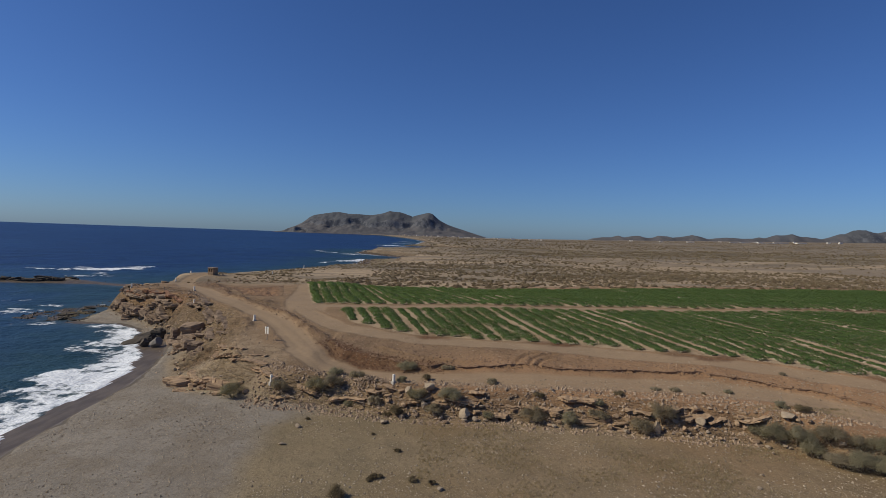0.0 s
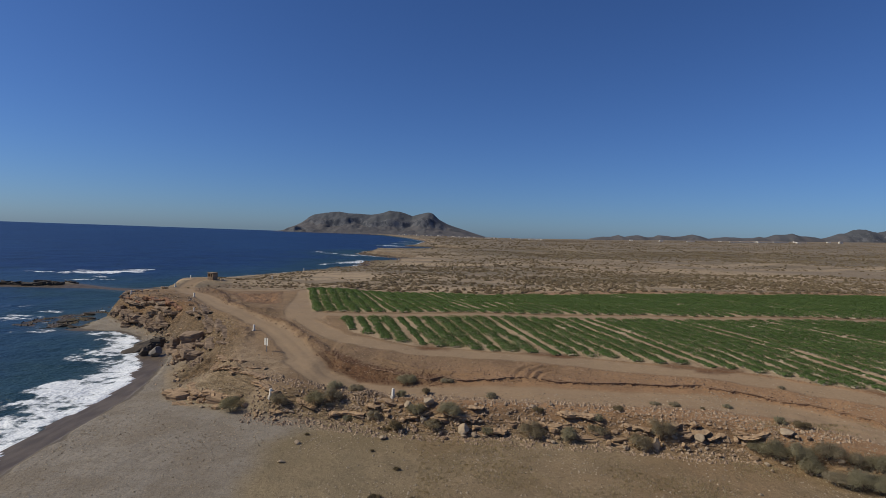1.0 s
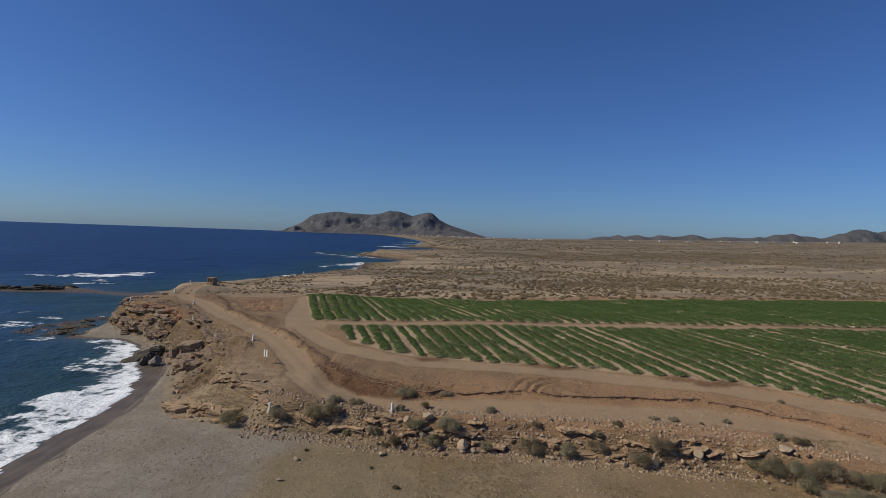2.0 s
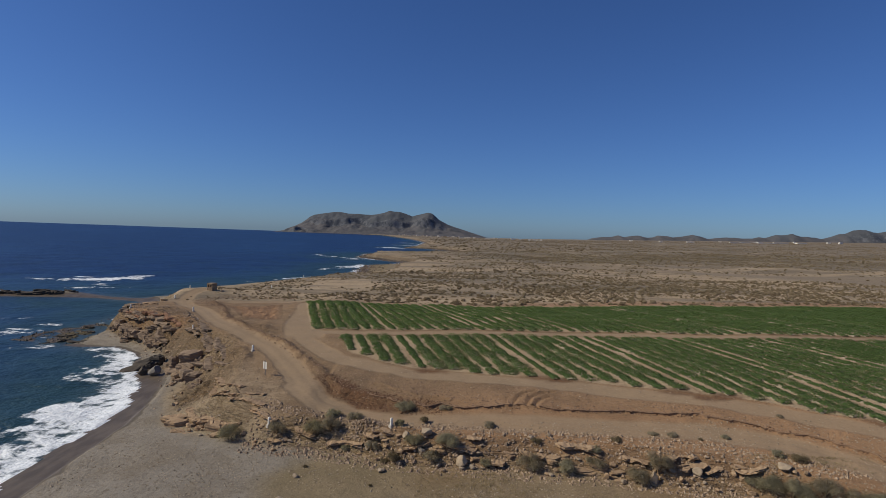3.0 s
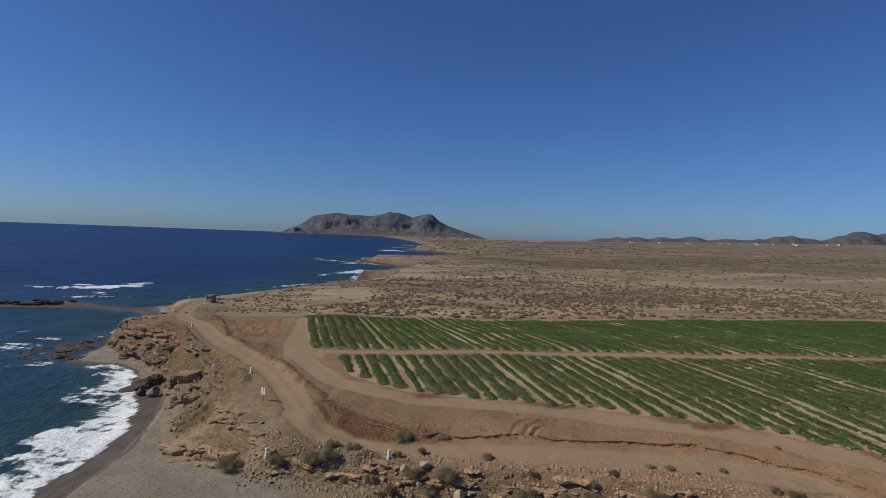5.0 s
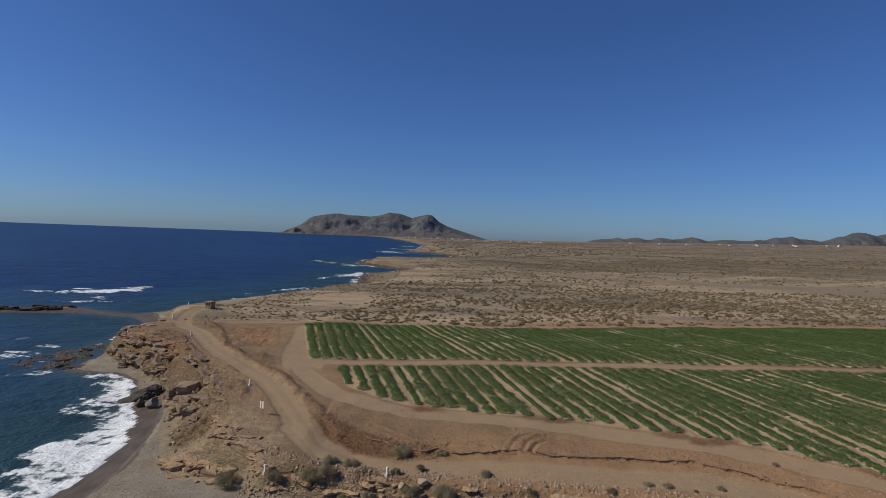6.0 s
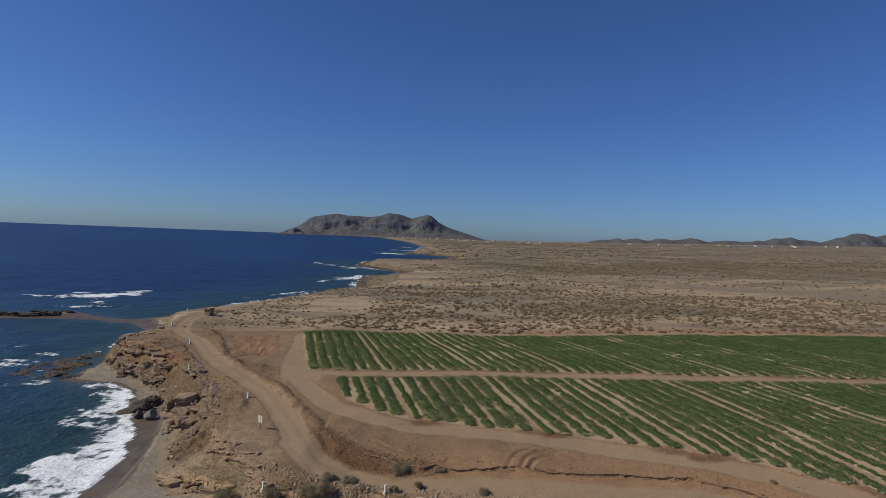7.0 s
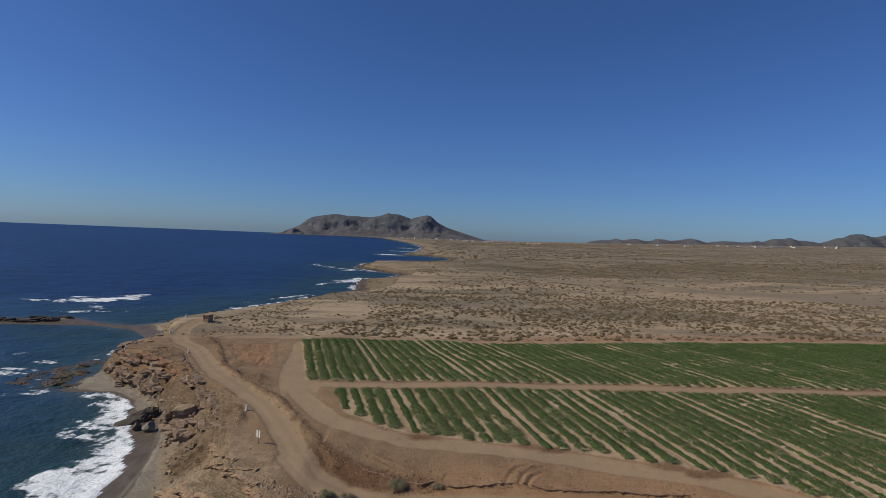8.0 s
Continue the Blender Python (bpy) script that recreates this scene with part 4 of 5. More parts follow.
# ---------------------------------------------------------------- rocks
def boulder_mesh(seed, material, flat=0.75):
    """A broken boulder, about 1 m across, resting on z = 0."""
    rng = np.random.RandomState(seed)
    bm = bmesh.new()
    bmesh.ops.create_icosphere(bm, subdivisions=3, radius=0.5)
    cuts = [Vector(v).normalized() for v in rng.normal(size=(13, 3))]
    reach = rng.uniform(0.24, 0.42, 13)
    for v in bm.verts:
        for c, d in zip(cuts, reach):
            over = v.co.dot(c) - d
            if over > 0:
                v.co -= c * over * 0.98
        v.co *= 1 + 0.05 * noise.noise(v.co * 4 + Vector((seed, 0, 0)))
        v.co.z *= flat
    low = min(v.co.z for v in bm.verts)
    for v in bm.verts:
        v.co.z -= low + 0.06
    me = bpy.data.meshes.new("boulder")
    bm.to_mesh(me)
    bm.free()
    me.materials.append(material)
    return me


def slab_mesh(seed, material):
    """A broken bed of rock, about 1 m long and 1 m thick before it is scaled, resting on z = 0."""
    rng = np.random.RandomState(seed)
    n = 9
    angles = (np.arange(n) + rng.uniform(-0.38, 0.38, n)) * 2 * math.pi / n
    radii = 0.5 * rng.uniform(0.62, 1.12, n)
    bm = bmesh.new()
    rings = []
    for z, grow in ((-0.4, 0.98), (0.25, 0.95), (0.4, 1.02), (0.72, 0.98), (0.8, 1.03), (1.0, 0.97)):
        rings.append([bm.verts.new((math.cos(a) * r * grow * rng.uniform(0.94, 1.06), 0.62 * math.sin(a) * r * grow * rng.uniform(0.92, 1.08), z + rng.uniform(-0.05, 0.05))) for a, r in zip(angles, radii)])
    for lo, hi in zip(rings, rings[1:]):
        for j in range(n):
            bm.faces.new((lo[j], lo[(j + 1) % n], hi[(j + 1) % n], hi[j]))
    inner = [bm.verts.new((v.co.x * 0.6, v.co.y * 0.6, 1.05 + rng.uniform(-0.16, 0.16))) for v in rings[-1]]
    for j in range(n):
        bm.faces.new((rings[-1][j], rings[-1][(j + 1) % n], inner[(j + 1) % n], inner[j]))
    bm.faces.new(inner)
    bmesh.ops.triangulate(bm, faces=bm.faces[:])
    me = bpy.data.meshes.new("slab")
    bm.to_mesh(me)
    bm.free()
    me.materials.append(material)
    return me


BOULDERS = {m.name: [boulder_mesh(k + 10, m) for k in range(6)] for m in (SANDSTONE, GREY_STONE, DARK_STONE, BLOCK_STONE)}
SLABS = {m.name: [slab_mesh(k + 50, m) for k in range(8)] for m in (SANDSTONE, CLIFF_STONE, DARK_STONE)}


def boulder(x, y, wide, tall, material, label, seed, group="", lift=0.0):
    rng = np.random.RandomState(seed)
    ob = new("boulder", BOULDERS[material.name][seed % 6])
    ob.matrix_basis = pose(x, y, height(x, y) + lift, 0, 0, rng.uniform(0, 360)) @ Matrix.Diagonal((wide * rng.uniform(0.9, 1.15), wide * rng.uniform(0.75, 1.0), tall / 0.7, 1))
    return tagged(ob, label, "boulder", group)


def outcrop(x, y, wide, tall, material, label, seed, turn=None, deep=0.9):
    """Broken beds of rock that jut from the slope, some tilted, some stacked."""
    rng = np.random.RandomState(seed)
    turn = rng.uniform(-30, 30) if turn is None else turn
    base = thing("rock_outcrop", x, y, height(x, y) - 0.25, turn, label, "rock outcrop")
    pieces = max(4, int(2.4 * wide + 1.6 * tall))
    c, s = math.cos(radians(turn)), math.sin(radians(turn))
    for k in range(pieces):
        w = wide * rng.uniform(0.22, 0.75)
        px, py = rng.uniform(-0.36, 0.36) * wide, rng.uniform(-0.22, 0.22) * wide * deep
        ground = height(x + c * px - s * py, y + s * px + c * py) - (height(x, y) - 0.25)
        lift = rng.choice((0.0, 0.0, 0.35, 0.6)) * tall * 0.6
        ob = new("slab", SLABS[material.name][rng.randint(8)])
        ob.parent = base
        ob.matrix_basis = pose(px, py, ground - 0.12 + lift, rng.normal(0, 6), rng.normal(0, 6), rng.normal(0, 18)) @ \
            Matrix.Diagonal((w, w * rng.uniform(0.8, 1.4) * deep, max(0.1, min(0.42, tall * rng.uniform(0.14, 0.32)) if material is not CLIFF_STONE else tall * rng.uniform(0.2, 0.48)), 1))
    return base


STONES = [(1.9, 51.4, 1.5, 1.0), (-3.5, 53.9, 1.1, 1.1), (-1.5, 53.9, 1.5, 0.7), (-1.9, 52.5, 0.9, 0.9), (-3.9, 51.5, 0.8, 0.5), (-5.5, 50.1, 0.9, 0.45), (-12.9, 48.9, 0.75, 0.4), (-13.1, 44.8, 0.6, 0.3),
          (18.7, 48.5, 0.9, 1.1), (8.7, 53.5, 0.7, 0.4), (10.4, 53.6, 0.7, 0.4), (26.9, 45.8, 0.6, 0.4), (26.5, 44.5, 0.4, 0.3), (29.8, 43.9, 0.5, 0.3), (29.6, 47.6, 1.7, 0.5), (22.6, 48.7, 1.0, 0.9),
          (26.4, 48.3, 0.7, 0.4), (-0.3, 37.2, 0.6, 0.3), (23.2, 40.4, 0.4, 0.2), (21.8, 38.3, 0.5, 0.2)]
for k, (x, y, w, h) in enumerate(STONES):
    boulder(x, y, w, h, GREY_STONE, "pale weathered limestone boulder on the rocky bank" if y > 47 else "pale stone lying on the pebbly beach", 500 + k)
BANK_LEDGES = [(-27.8, 59.4, 2.6, 0.8), (-23.4, 58.0, 2.0, 1.1), (-6.2, 55.0, 2.4, 0.6), (3.4, 52.0, 2.8, 0.7), (6.3, 52.2, 2.0, 0.6), (11.2, 51.3, 2.5, 0.8), (13.5, 50.2, 3.0, 0.8),
               (22.5, 49.8, 3.0, 0.8), (25.9, 48.6, 2.4, 0.8), (-0.3, 52.4, 2.4, 0.6), (-4.8, 54.6, 2.1, 0.6), (15.4, 49.7, 2.4, 0.7)]
for k, (x, y, w, h) in enumerate(BANK_LEDGES):
    outcrop(x, y, w, 0.75 * h, SANDSTONE, "layered sandstone ledge jutting from the low bank", 600 + k)
HEADLAND_LEDGES = [(-38.4, 83.3, 4.2, 1.7), (-42.1, 85.2, 2.8, 1.6), (-33.4, 74.4, 2.6, 1.2), (-60.5, 107.8, 3.6, 1.3), (-52.5, 102.0, 3.0, 1.2),
                   (-66.5, 113.0, 3.0, 1.3), (-37.0, 79.4, 2.6, 1.3), (-56.6, 105.6, 3.2, 1.3), (-63.4, 110.0, 2.8, 1.2)]
for k, (x, y, w, h) in enumerate(HEADLAND_LEDGES):
    outcrop(x, y, w, h, CLIFF_STONE, "brown layered sandstone outcrop on the headland cliff", 700 + k)
def bank_line(step=0.22):
    """Stations along the edge of the upland from the thicket to the point, with their inland direction."""
    line = np.array(NEAR_BLUFF[1:-4], float)
    gone = np.concatenate([[0], np.cumsum(np.hypot(*np.diff(line, axis=0).T))])
    at = np.arange(0, gone[-1], step)
    x, y = np.interp(at, gone, line[:, 0]), np.interp(at, gone, line[:, 1])
    soft = np.hanning(31) / np.hanning(31).sum()
    x[15:-15], y[15:-15] = np.convolve(x, soft, "valid"), np.convolve(y, soft, "valid")
    tx, ty = np.gradient(x), np.gradient(y)
    size = np.hypot(tx, ty)
    return x, y, ty / size, -tx / size


EDGE_X, EDGE_Y, EDGE_NX, EDGE_NY = bank_line()


def rock_ledge(x, y, length, thick, jut, material, label, seed, joints=0.13):
    """One bed of rock that breaks out of the slope: flat top, ragged broken lip, undercut foot."""
    rng = np.random.RandomState(seed)
    near = int(np.argmin(np.hypot(EDGE_X - x, EDGE_Y - y)))
    inland = (x - EDGE_X[near]) * EDGE_NX[near] + (y - EDGE_Y[near]) * EDGE_NY[near]
    half = int(length / 0.44)
    i = np.arange(max(0, near - half), min(len(EDGE_X), near + half))
    n = len(i)
    t = np.linspace(0, 1, n)
    drift = inland + rng.uniform(-0.08, 0.08) * length * (t - 0.5) + 0.45 * fractal(t * length + seed, t * 0 + 3.0, 3.0, 3)
    # joints break the lip into blocks that stand out more or less
    breaks = np.cumsum(rng.rand(n) < joints)
    block = rng.uniform(0.35, 1.0, breaks[-1] + 1)[breaks]
    ends = smooth(0, 0.12, t) * smooth(1, 0.88, t)
    out = 1.35 * jut * block * ends
    bx, by = EDGE_X[i] + EDGE_NX[i] * drift, EDGE_Y[i] + EDGE_NY[i] * drift
    top = ground(bx + 0.25 * EDGE_NX[i], by + 0.25 * EDGE_NY[i])
    wide = min(n, 21) // 2 * 2 - 1
    soft = np.ones(wide) / wide
    top = np.convolve(np.pad(top, wide // 2, mode="edge"), soft, "valid") + 0.06 + 0.5 * thick * block
    verts = []
    for back, drop in ((0.9, 0.45), (0.35, -0.02), (-0.6, 0.0), (-1.0, 0.1), (-0.93, 0.45), (-1.04, 0.55), (-0.9, 1.0), (0.2, 1.25)):
        step = np.where(back > 0, back, back * out) + 0.05 * rng.normal(size=n) + (0.12 * rng.uniform(-1, 1, breaks[-1] + 1)[breaks] if back < 0 else 0)
        verts.append(np.stack([bx + EDGE_NX[i] * step, by + EDGE_NY[i] * step, top - thick * (drop + 0.25 * rng.uniform(-1, 1, breaks[-1] + 1)[breaks]) + 0.03 * rng.normal(size=n)], -1))
    verts = np.stack(verts, 1).reshape(-1, 3)
    root = np.array([bx[n // 2], by[n // 2], top[n // 2] - thick])
    ob = from_arrays("rock_ledge", verts - root, grid_faces(8, n)[:, ::-1], material)
    ob.location = root
    return tagged(ob, label, "rock ledge", "rock beds along the shore")


LOWER_BEDS = [(-27, 66, 9, 0.16, 0.3), (-24, 63.5, 8, 0.14, 0.25), (-28, 62.6, 7, 0.3, 0.6), (-24.5, 60.4, 7, 0.28, 0.5), (-22, 61.5, 6, 0.15, 0.25), (-25, 65.5, 6, 0.12, 0.2),
              (-28, 69.5, 7, 0.13, 0.25), (-19, 58.3, 5, 0.25, 0.45)]
for k, (x, y, l, h, j) in enumerate(LOWER_BEDS):
    rock_ledge(x, y, l, h, j, SANDSTONE, "thin tan sandstone bed across the bare slope", 2000 + k)
UPPER_BEDS = [(-56, 107.2, 8, 0.5, 1.0), (-62, 111.6, 8, 0.5, 1.0), (-50.5, 102, 7, 0.5, 0.9), (-59.5, 107.2, 7, 0.6, 1.1), (-53, 102, 6, 0.5, 1.0), (-34, 80.5, 5, 0.35, 0.6), (-37, 87.5, 6, 0.3, 0.6), (-40, 92.5, 6, 0.3, 0.6)]
SLOPE_BEDS = [(-35, 86, 6, 0.3, 0.5), (-33, 83, 6, 0.28, 0.5), (-39, 90.5, 7, 0.3, 0.6), (-42, 93, 7, 0.35, 0.6), (-36.5, 83, 5, 0.4, 0.7), (-31, 78, 5, 0.25, 0.4), 
              (-52, 102.5, 9, 0.5, 0.9), (-55, 104, 8, 0.7, 1.1), (-58, 106.5, 9, 0.6, 1.0), (-61, 109, 9, 0.7, 1.1), (-64.5, 112, 8, 0.6, 1.0), (-54, 105.5, 8, 0.4, 0.8),
              (-60, 110.5, 9, 0.45, 0.8), (-66, 115, 8, 0.6, 0.9), (-68.5, 121, 9, 0.5, 0.8), (-69, 130, 9, 0.4, 0.7)]
for k, (x, y, l, h, j) in enumerate(UPPER_BEDS + SLOPE_BEDS):
    rock_ledge(x, y, l, h, j, CLIFF_STONE, "brown sandstone bed standing out of the headland cliff", 2050 + k)
for k, (x, y, l, h, j) in enumerate([(-52.5, 105.5, 8, 0.4, 0.7), (-57.5, 109.2, 9, 0.45, 0.7), (-62.5, 112.5, 8, 0.45, 0.7), (-48.5, 101, 6, 0.3, 0.5)]):
    rock_ledge(x, y, l, h, j, RED_STONE, "red sandstone bed capping the headland cliff", 2090 + k)
for k, (x, d) in enumerate([(-17, 0.2), (-14, 0.9), (-9.5, 0.4), (-7, 1.2), (-2.5, 0.5), (1.5, 0.9), (5, 0.1), (8.5, 0.9), (10.5, 0.0), (14, 0.8), (17.5, 0.2), (21, 0.7), (24, 0.1), (27, 0.8), (12.5, 1.5), (3.0, 1.6)]):
    y = float(np.interp(-x, [-60, -45, -36, -31, -26, -20, -14, -8, -2, 5, 10, 15, 18], [27, 35, 41.5, 45.5, 48, 49.5, 50.7, 51.5, 52, 53.2, 55, 56, 56.3])) + d
    rock_ledge(x, y, 1.8 + 1.2 * ((k * 7) % 3), 0.13 + 0.05 * (k % 3), 0.26 + 0.08 * (k % 4), SANDSTONE, "thin tan sandstone bed edging the low bank", 2100 + k, 0.3)
# fallen blocks at the foot of the cliff
boulder(-43.8, 84.3, 2.1, 2.1, BLOCK_STONE, "large pale upright block fallen onto wet sand", 801)
boulder(-46.0, 85.2, 1.7, 1.3, DARK_STONE, "dark wet boulder at the edge of the surf", 802)
boulder(-39.0, 81.2, 1.7, 1.2, SANDSTONE, "brown sandstone block at the foot of the cliff", 803)
def rock_group(name, x, y, z, turn, label, material, pieces):
    """Large blocks set one by one: place, turn and size of each."""
    base = thing(name, x, y, z, turn, label, "rock outcrop")
    for k, (place, angles, size) in enumerate(pieces):
        ob = new("slab", SLABS[material.name][(3 * k + 1) % 8])
        ob.parent = base
        ob.matrix_basis = pose(*place, *angles) @ Matrix.Diagonal((*size, 1))


rock_group("rock_outcrop", -49.0, 88.4, 0.0, 24, "black tilted rock slab running down into the surf", DARK_STONE,
           [((0, 0, -0.3), (24, -20, 0), (6.4, 3.4, 1.0)), ((1.6, 1.3, 0.5), (20, -16, 6), (4.6, 2.8, 0.9)), ((2.4, -0.5, -0.1), (6, -8, 20), (2.2, 2.2, 1.3)), ((3.2, 0.9, 0.4), (8, -4, -15), (2.4, 2.4, 1.6))])
rock_group("rock_outcrop", -27.2, 60.6, 1.0, -6, "row of broken tan sandstone blocks fronting the beach", SANDSTONE,
           [((-2.2, 0.6, 0.0), (8, -6, 4), (3.3, 2.8, 0.9)), ((-0.2, 0.1, 0.0), (-6, 10, 40), (1.6, 1.7, 0.8)), ((1.2, -0.6, 0.0), (10, -8, -20), (1.4, 1.5, 0.9)), ((3.0, -0.6, 0.1), (6, 5, 12), (2.6, 2.6, 1.3)),
            ((-3.0, 1.8, 0.5), (3, -4, 10), (3.4, 2.4, 0.5)), ((0.4, 1.5, 0.6), (-3, 3, -8), (4.2, 2.6, 0.45)), ((3.4, 0.9, 0.9), (4, 2, 6), (3.6, 2.2, 0.4)), ((6.4, -0.9, 0.5), (5, -3, 8), (2.6, 1.8, 0.5))])
rock_group("rock_outcrop", -39.6, 85.4, 1.0, -6, "overhanging sandstone block above a dark hollow", CLIFF_STONE,
           [((0.4, 0.8, 1.9), (12, -9, 15), (4.4, 4.2, 1.0)), ((-2.1, 0.2, 0.0), (0, 5, 30), (2.0, 2.6, 2.0)), ((2.3, 0.4, 0.3), (0, -6, 70), (2.2, 2.4, 1.8)), ((0.2, 2.6, 0.0), (0, 0, 10), (5.0, 3.0, 2.2)),
            ((-1.0, -1.6, -0.2), (8, 3, -20), (3.2, 2.6, 0.8)), ((2.8, -1.4, -0.1), (-6, 6, 25), (2.6, 2.4, 0.7))])
rock_group("rock_outcrop", -35.0, 78.6, 1.2, 20, "split sandstone blocks with a shaded face below the slope", CLIFF_STONE,
           [((0, 0, 0), (4, -5, 0), (3.4, 3.6, 1.4)), ((1.9, 0.6, 0.3), (-5, 4, 35), (2.6, 2.8, 1.2)), ((-1.2, 0.9, 0.9), (6, 8, -12), (2.8, 2.6, 0.7)), ((3.3, 1.3, 0.2), (0, 4, 5), (2.0, 2.2, 0.9))])
REEF_ROCKS = [(-81.8, 115.5, 2.6, 0.7), (-76.5, 112.4, 3.5, 0.9), (-72.9, 108.0, 4.8, 0.8), (-72.5, 111.1, 1.8, 0.5), (-78.2, 122.5, 2.8, 0.7), (-78.7, 120.6, 1.7, 0.5), (-77.0, 124.2, 2.5, 0.5), (-80.1, 132.9, 2.5, 0.5),
              (-80.5, 140.5, 2.0, 0.5), (-81.8, 149.0, 2.1, 0.4), (-75.0, 117.6, 2.9, 0.7), (-76.1, 105.6, 2.1, 0.4), (-70.8, 107.4, 3.3, 0.7), (-74.5, 126.5, 2.4, 0.6), (-76.0, 130.5, 2.2, 0.5), (-72.0, 121.5, 2.6, 0.8)]
for k, (x, y, w, h) in enumerate(REEF_ROCKS):
    tagged(outcrop(x, y, w, h, DARK_STONE, "dark wet rock on the shelf below the headland", 820 + k), group="rocks of the shore shelf")
BAR_ROCKS = [(-150, 171, 12, 1.3), (-139, 171, 12, 1.2), (-131, 172, 11, 1.3), (-124, 174, 9, 1.7), (-121.5, 180, 6, 1.4), (-127, 162.5, 4, 0.5), (-160, 168, 12, 1.1)]
for k, (x, y, w, h) in enumerate(BAR_ROCKS):
    tagged(outcrop(x, y, w, h, DARK_STONE, "low dark rock of the bar across the bay", 850 + k, turn=5, deep=0.4), group="rocks of the bar")
POINT_ROCKS = [(-67, 126, 3.4, 0.9), (-67.5, 122, 2.8, 0.7), (-68.5, 134, 3, 0.9), (-72, 146, 3, 0.8), (-78, 160, 2.8, 0.8), (-76.5, 185, 4, 0.8), (-70, 205, 5, 0.9), (-60, 232, 6, 0.8), (-50, 258, 6, 0.8), (-37, 280, 6, 1.0)]
for k, (x, y, w, h) in enumerate(POINT_ROCKS):
    tagged(outcrop(x, y, w, h, SANDSTONE if k < 5 else DARK_STONE, "broken rock along the edge of the low headland", 870 + k), group="rocks along the headland")

# broken stones down the face of the bank and the cliff
rng = np.random.RandomState(21)
count = 0
while count < 170:
    x, y = rng.uniform(-62, 38), rng.uniform(40, 112)
    d = float(signed_distance(np.array([x]), np.array([y]), BLUFF)[0])
    if abs(d + 0.4) > (1.9 if x > -20 else 2.2) * rng.uniform(0.3, 1) or (x < -20 and rng.rand() < 0.4):
        continue
    w = rng.uniform(0.25, 0.8) * (1.5 if x < -33 and rng.rand() < 0.5 else 1.0)
    boulder(x, y, w, w * rng.uniform(0.4, 0.75), SANDSTONE if rng.rand() < 0.6 else GREY_STONE, "broken stone fallen from the layered bank", 900 + count, "stones below the bank")
    count += 1


def pebbles(name, label, places, sizes, material, rng):
    """Many small stones, each a skewed eight-sided lump half sunk in the ground."""
    shape = np.array([(1, 0, 0), (0, 1, 0), (-1, 0, 0), (0, -1, 0), (0, 0, 0.8), (0, 0, -0.5)], float)
    tris = np.array([(0, 1, 4), (1, 2, 4), (2, 3, 4), (3, 0, 4), (1, 0, 5), (2, 1, 5), (3, 2, 5), (0, 3, 5)])
    n = len(places)
    v = shape[None] * rng.uniform(0.55, 1.2, (n, 6, 1)) + rng.uniform(-0.2, 0.2, (n, 6, 3))
    a = rng.uniform(0, 2 * math.pi, n)
    c, s = np.cos(a)[:, None], np.sin(a)[:, None]
    v = np.stack([v[..., 0] * c - v[..., 1] * s, (v[..., 0] * s + v[..., 1] * c), v[..., 2]], -1) * sizes[:, None, None] + places[:, None, :]
    f = tris[None] + 6 * np.arange(n)[:, None, None]
    return tagged(from_arrays(name, v.reshape(-1, 3), f.reshape(-1, 3), material), label, "stones", kind="stuff")


def strewn(n, x0, x1, y0, y1, wanted, rng, k=4):
    x, y = rng.uniform(x0, x1, k * n), rng.uniform(y0, y1, k * n)
    keep = wanted(x, y)
    x, y = x[keep][:n], y[keep][:n]
    return np.stack([x, y, ground(x, y)], 1)


PEBBLE = Surface("pebble")
PEBBLE = PEBBLE.finish(PEBBLE.mix(PEBBLE.chance(True), (0.19, 0.14, 0.09), (0.47, 0.375, 0.26)), 0.9)
RUBBLE = Surface("rubble_stone")
RUBBLE = RUBBLE.finish(RUBBLE.mix(RUBBLE.chance(True), (0.22, 0.15, 0.097), (0.44, 0.32, 0.212)), 0.92)
SPOIL = Surface("spoil_clod")
SPOIL = SPOIL.finish(SPOIL.mix(SPOIL.chance(True), (0.17, 0.105, 0.066), (0.37, 0.245, 0.155)), 0.95)
rng = np.random.RandomState(5)
at = strewn(21000, -37, 42, 32, 57, lambda x, y: (signed_distance(x, y, SHORE) > 6.5) & (fractal(x, y, 7.0, 3) + 0.5 * smooth(-16, -6, x) > rng.uniform(-0.7, 1.1, len(x))), rng)
pebbles("beach_pebbles", "pale pebbles strewn over the grey beach", at, 0.03 + 0.09 * rng.power(0.3, len(at)), PEBBLE, rng)
at = strewn(7500, -20, 44, 46, 64, lambda x, y: np.abs(signed_distance(x, y, BLUFF) - 0.5) < 3.4, rng)
pebbles("rubble", "brown broken rubble over the low bank", at, 0.05 + 0.2 * rng.power(0.4, len(at)), RUBBLE, rng)
at = strewn(6000, -68, -22, 58, 120, lambda x, y: (np.abs(signed_distance(x, y, BLUFF) - 3.0) < rng.uniform(1.0, 7.0, len(x))) & (line_distance(x, y, TRACK)[0] > 2.3) & ((y > 77) | (rng.rand(len(x)) < 0.25)), rng)
pebbles("cliff_rubble", "brown rubble covering the headland slope", at, 0.04 + 0.2 * rng.power(0.25, len(at)), RUBBLE, rng)
at = strewn(6200, -56, 30, 54, 133, lambda x, y: np.minimum(line_distance(x, y, BERM)[0], line_distance(x, y, BANK)[0] + 0.8) < rng.uniform(0.1, 1.5, len(x)), rng, 30)
pebbles("spoil_clods", "brown clods and stones along the spoil ridge", at, 0.03 + 0.14 * rng.power(0.35, len(at)), SPOIL, rng)
at = strewn(4200, -51, -29, 100, 129, lambda x, y: inside(x, y, PLOUGHED), rng)
pebbles("ploughed_clods", "reddish clods of a ploughed patch", at, 0.04 + 0.12 * rng.power(0.4, len(at)), SPOIL, rng)
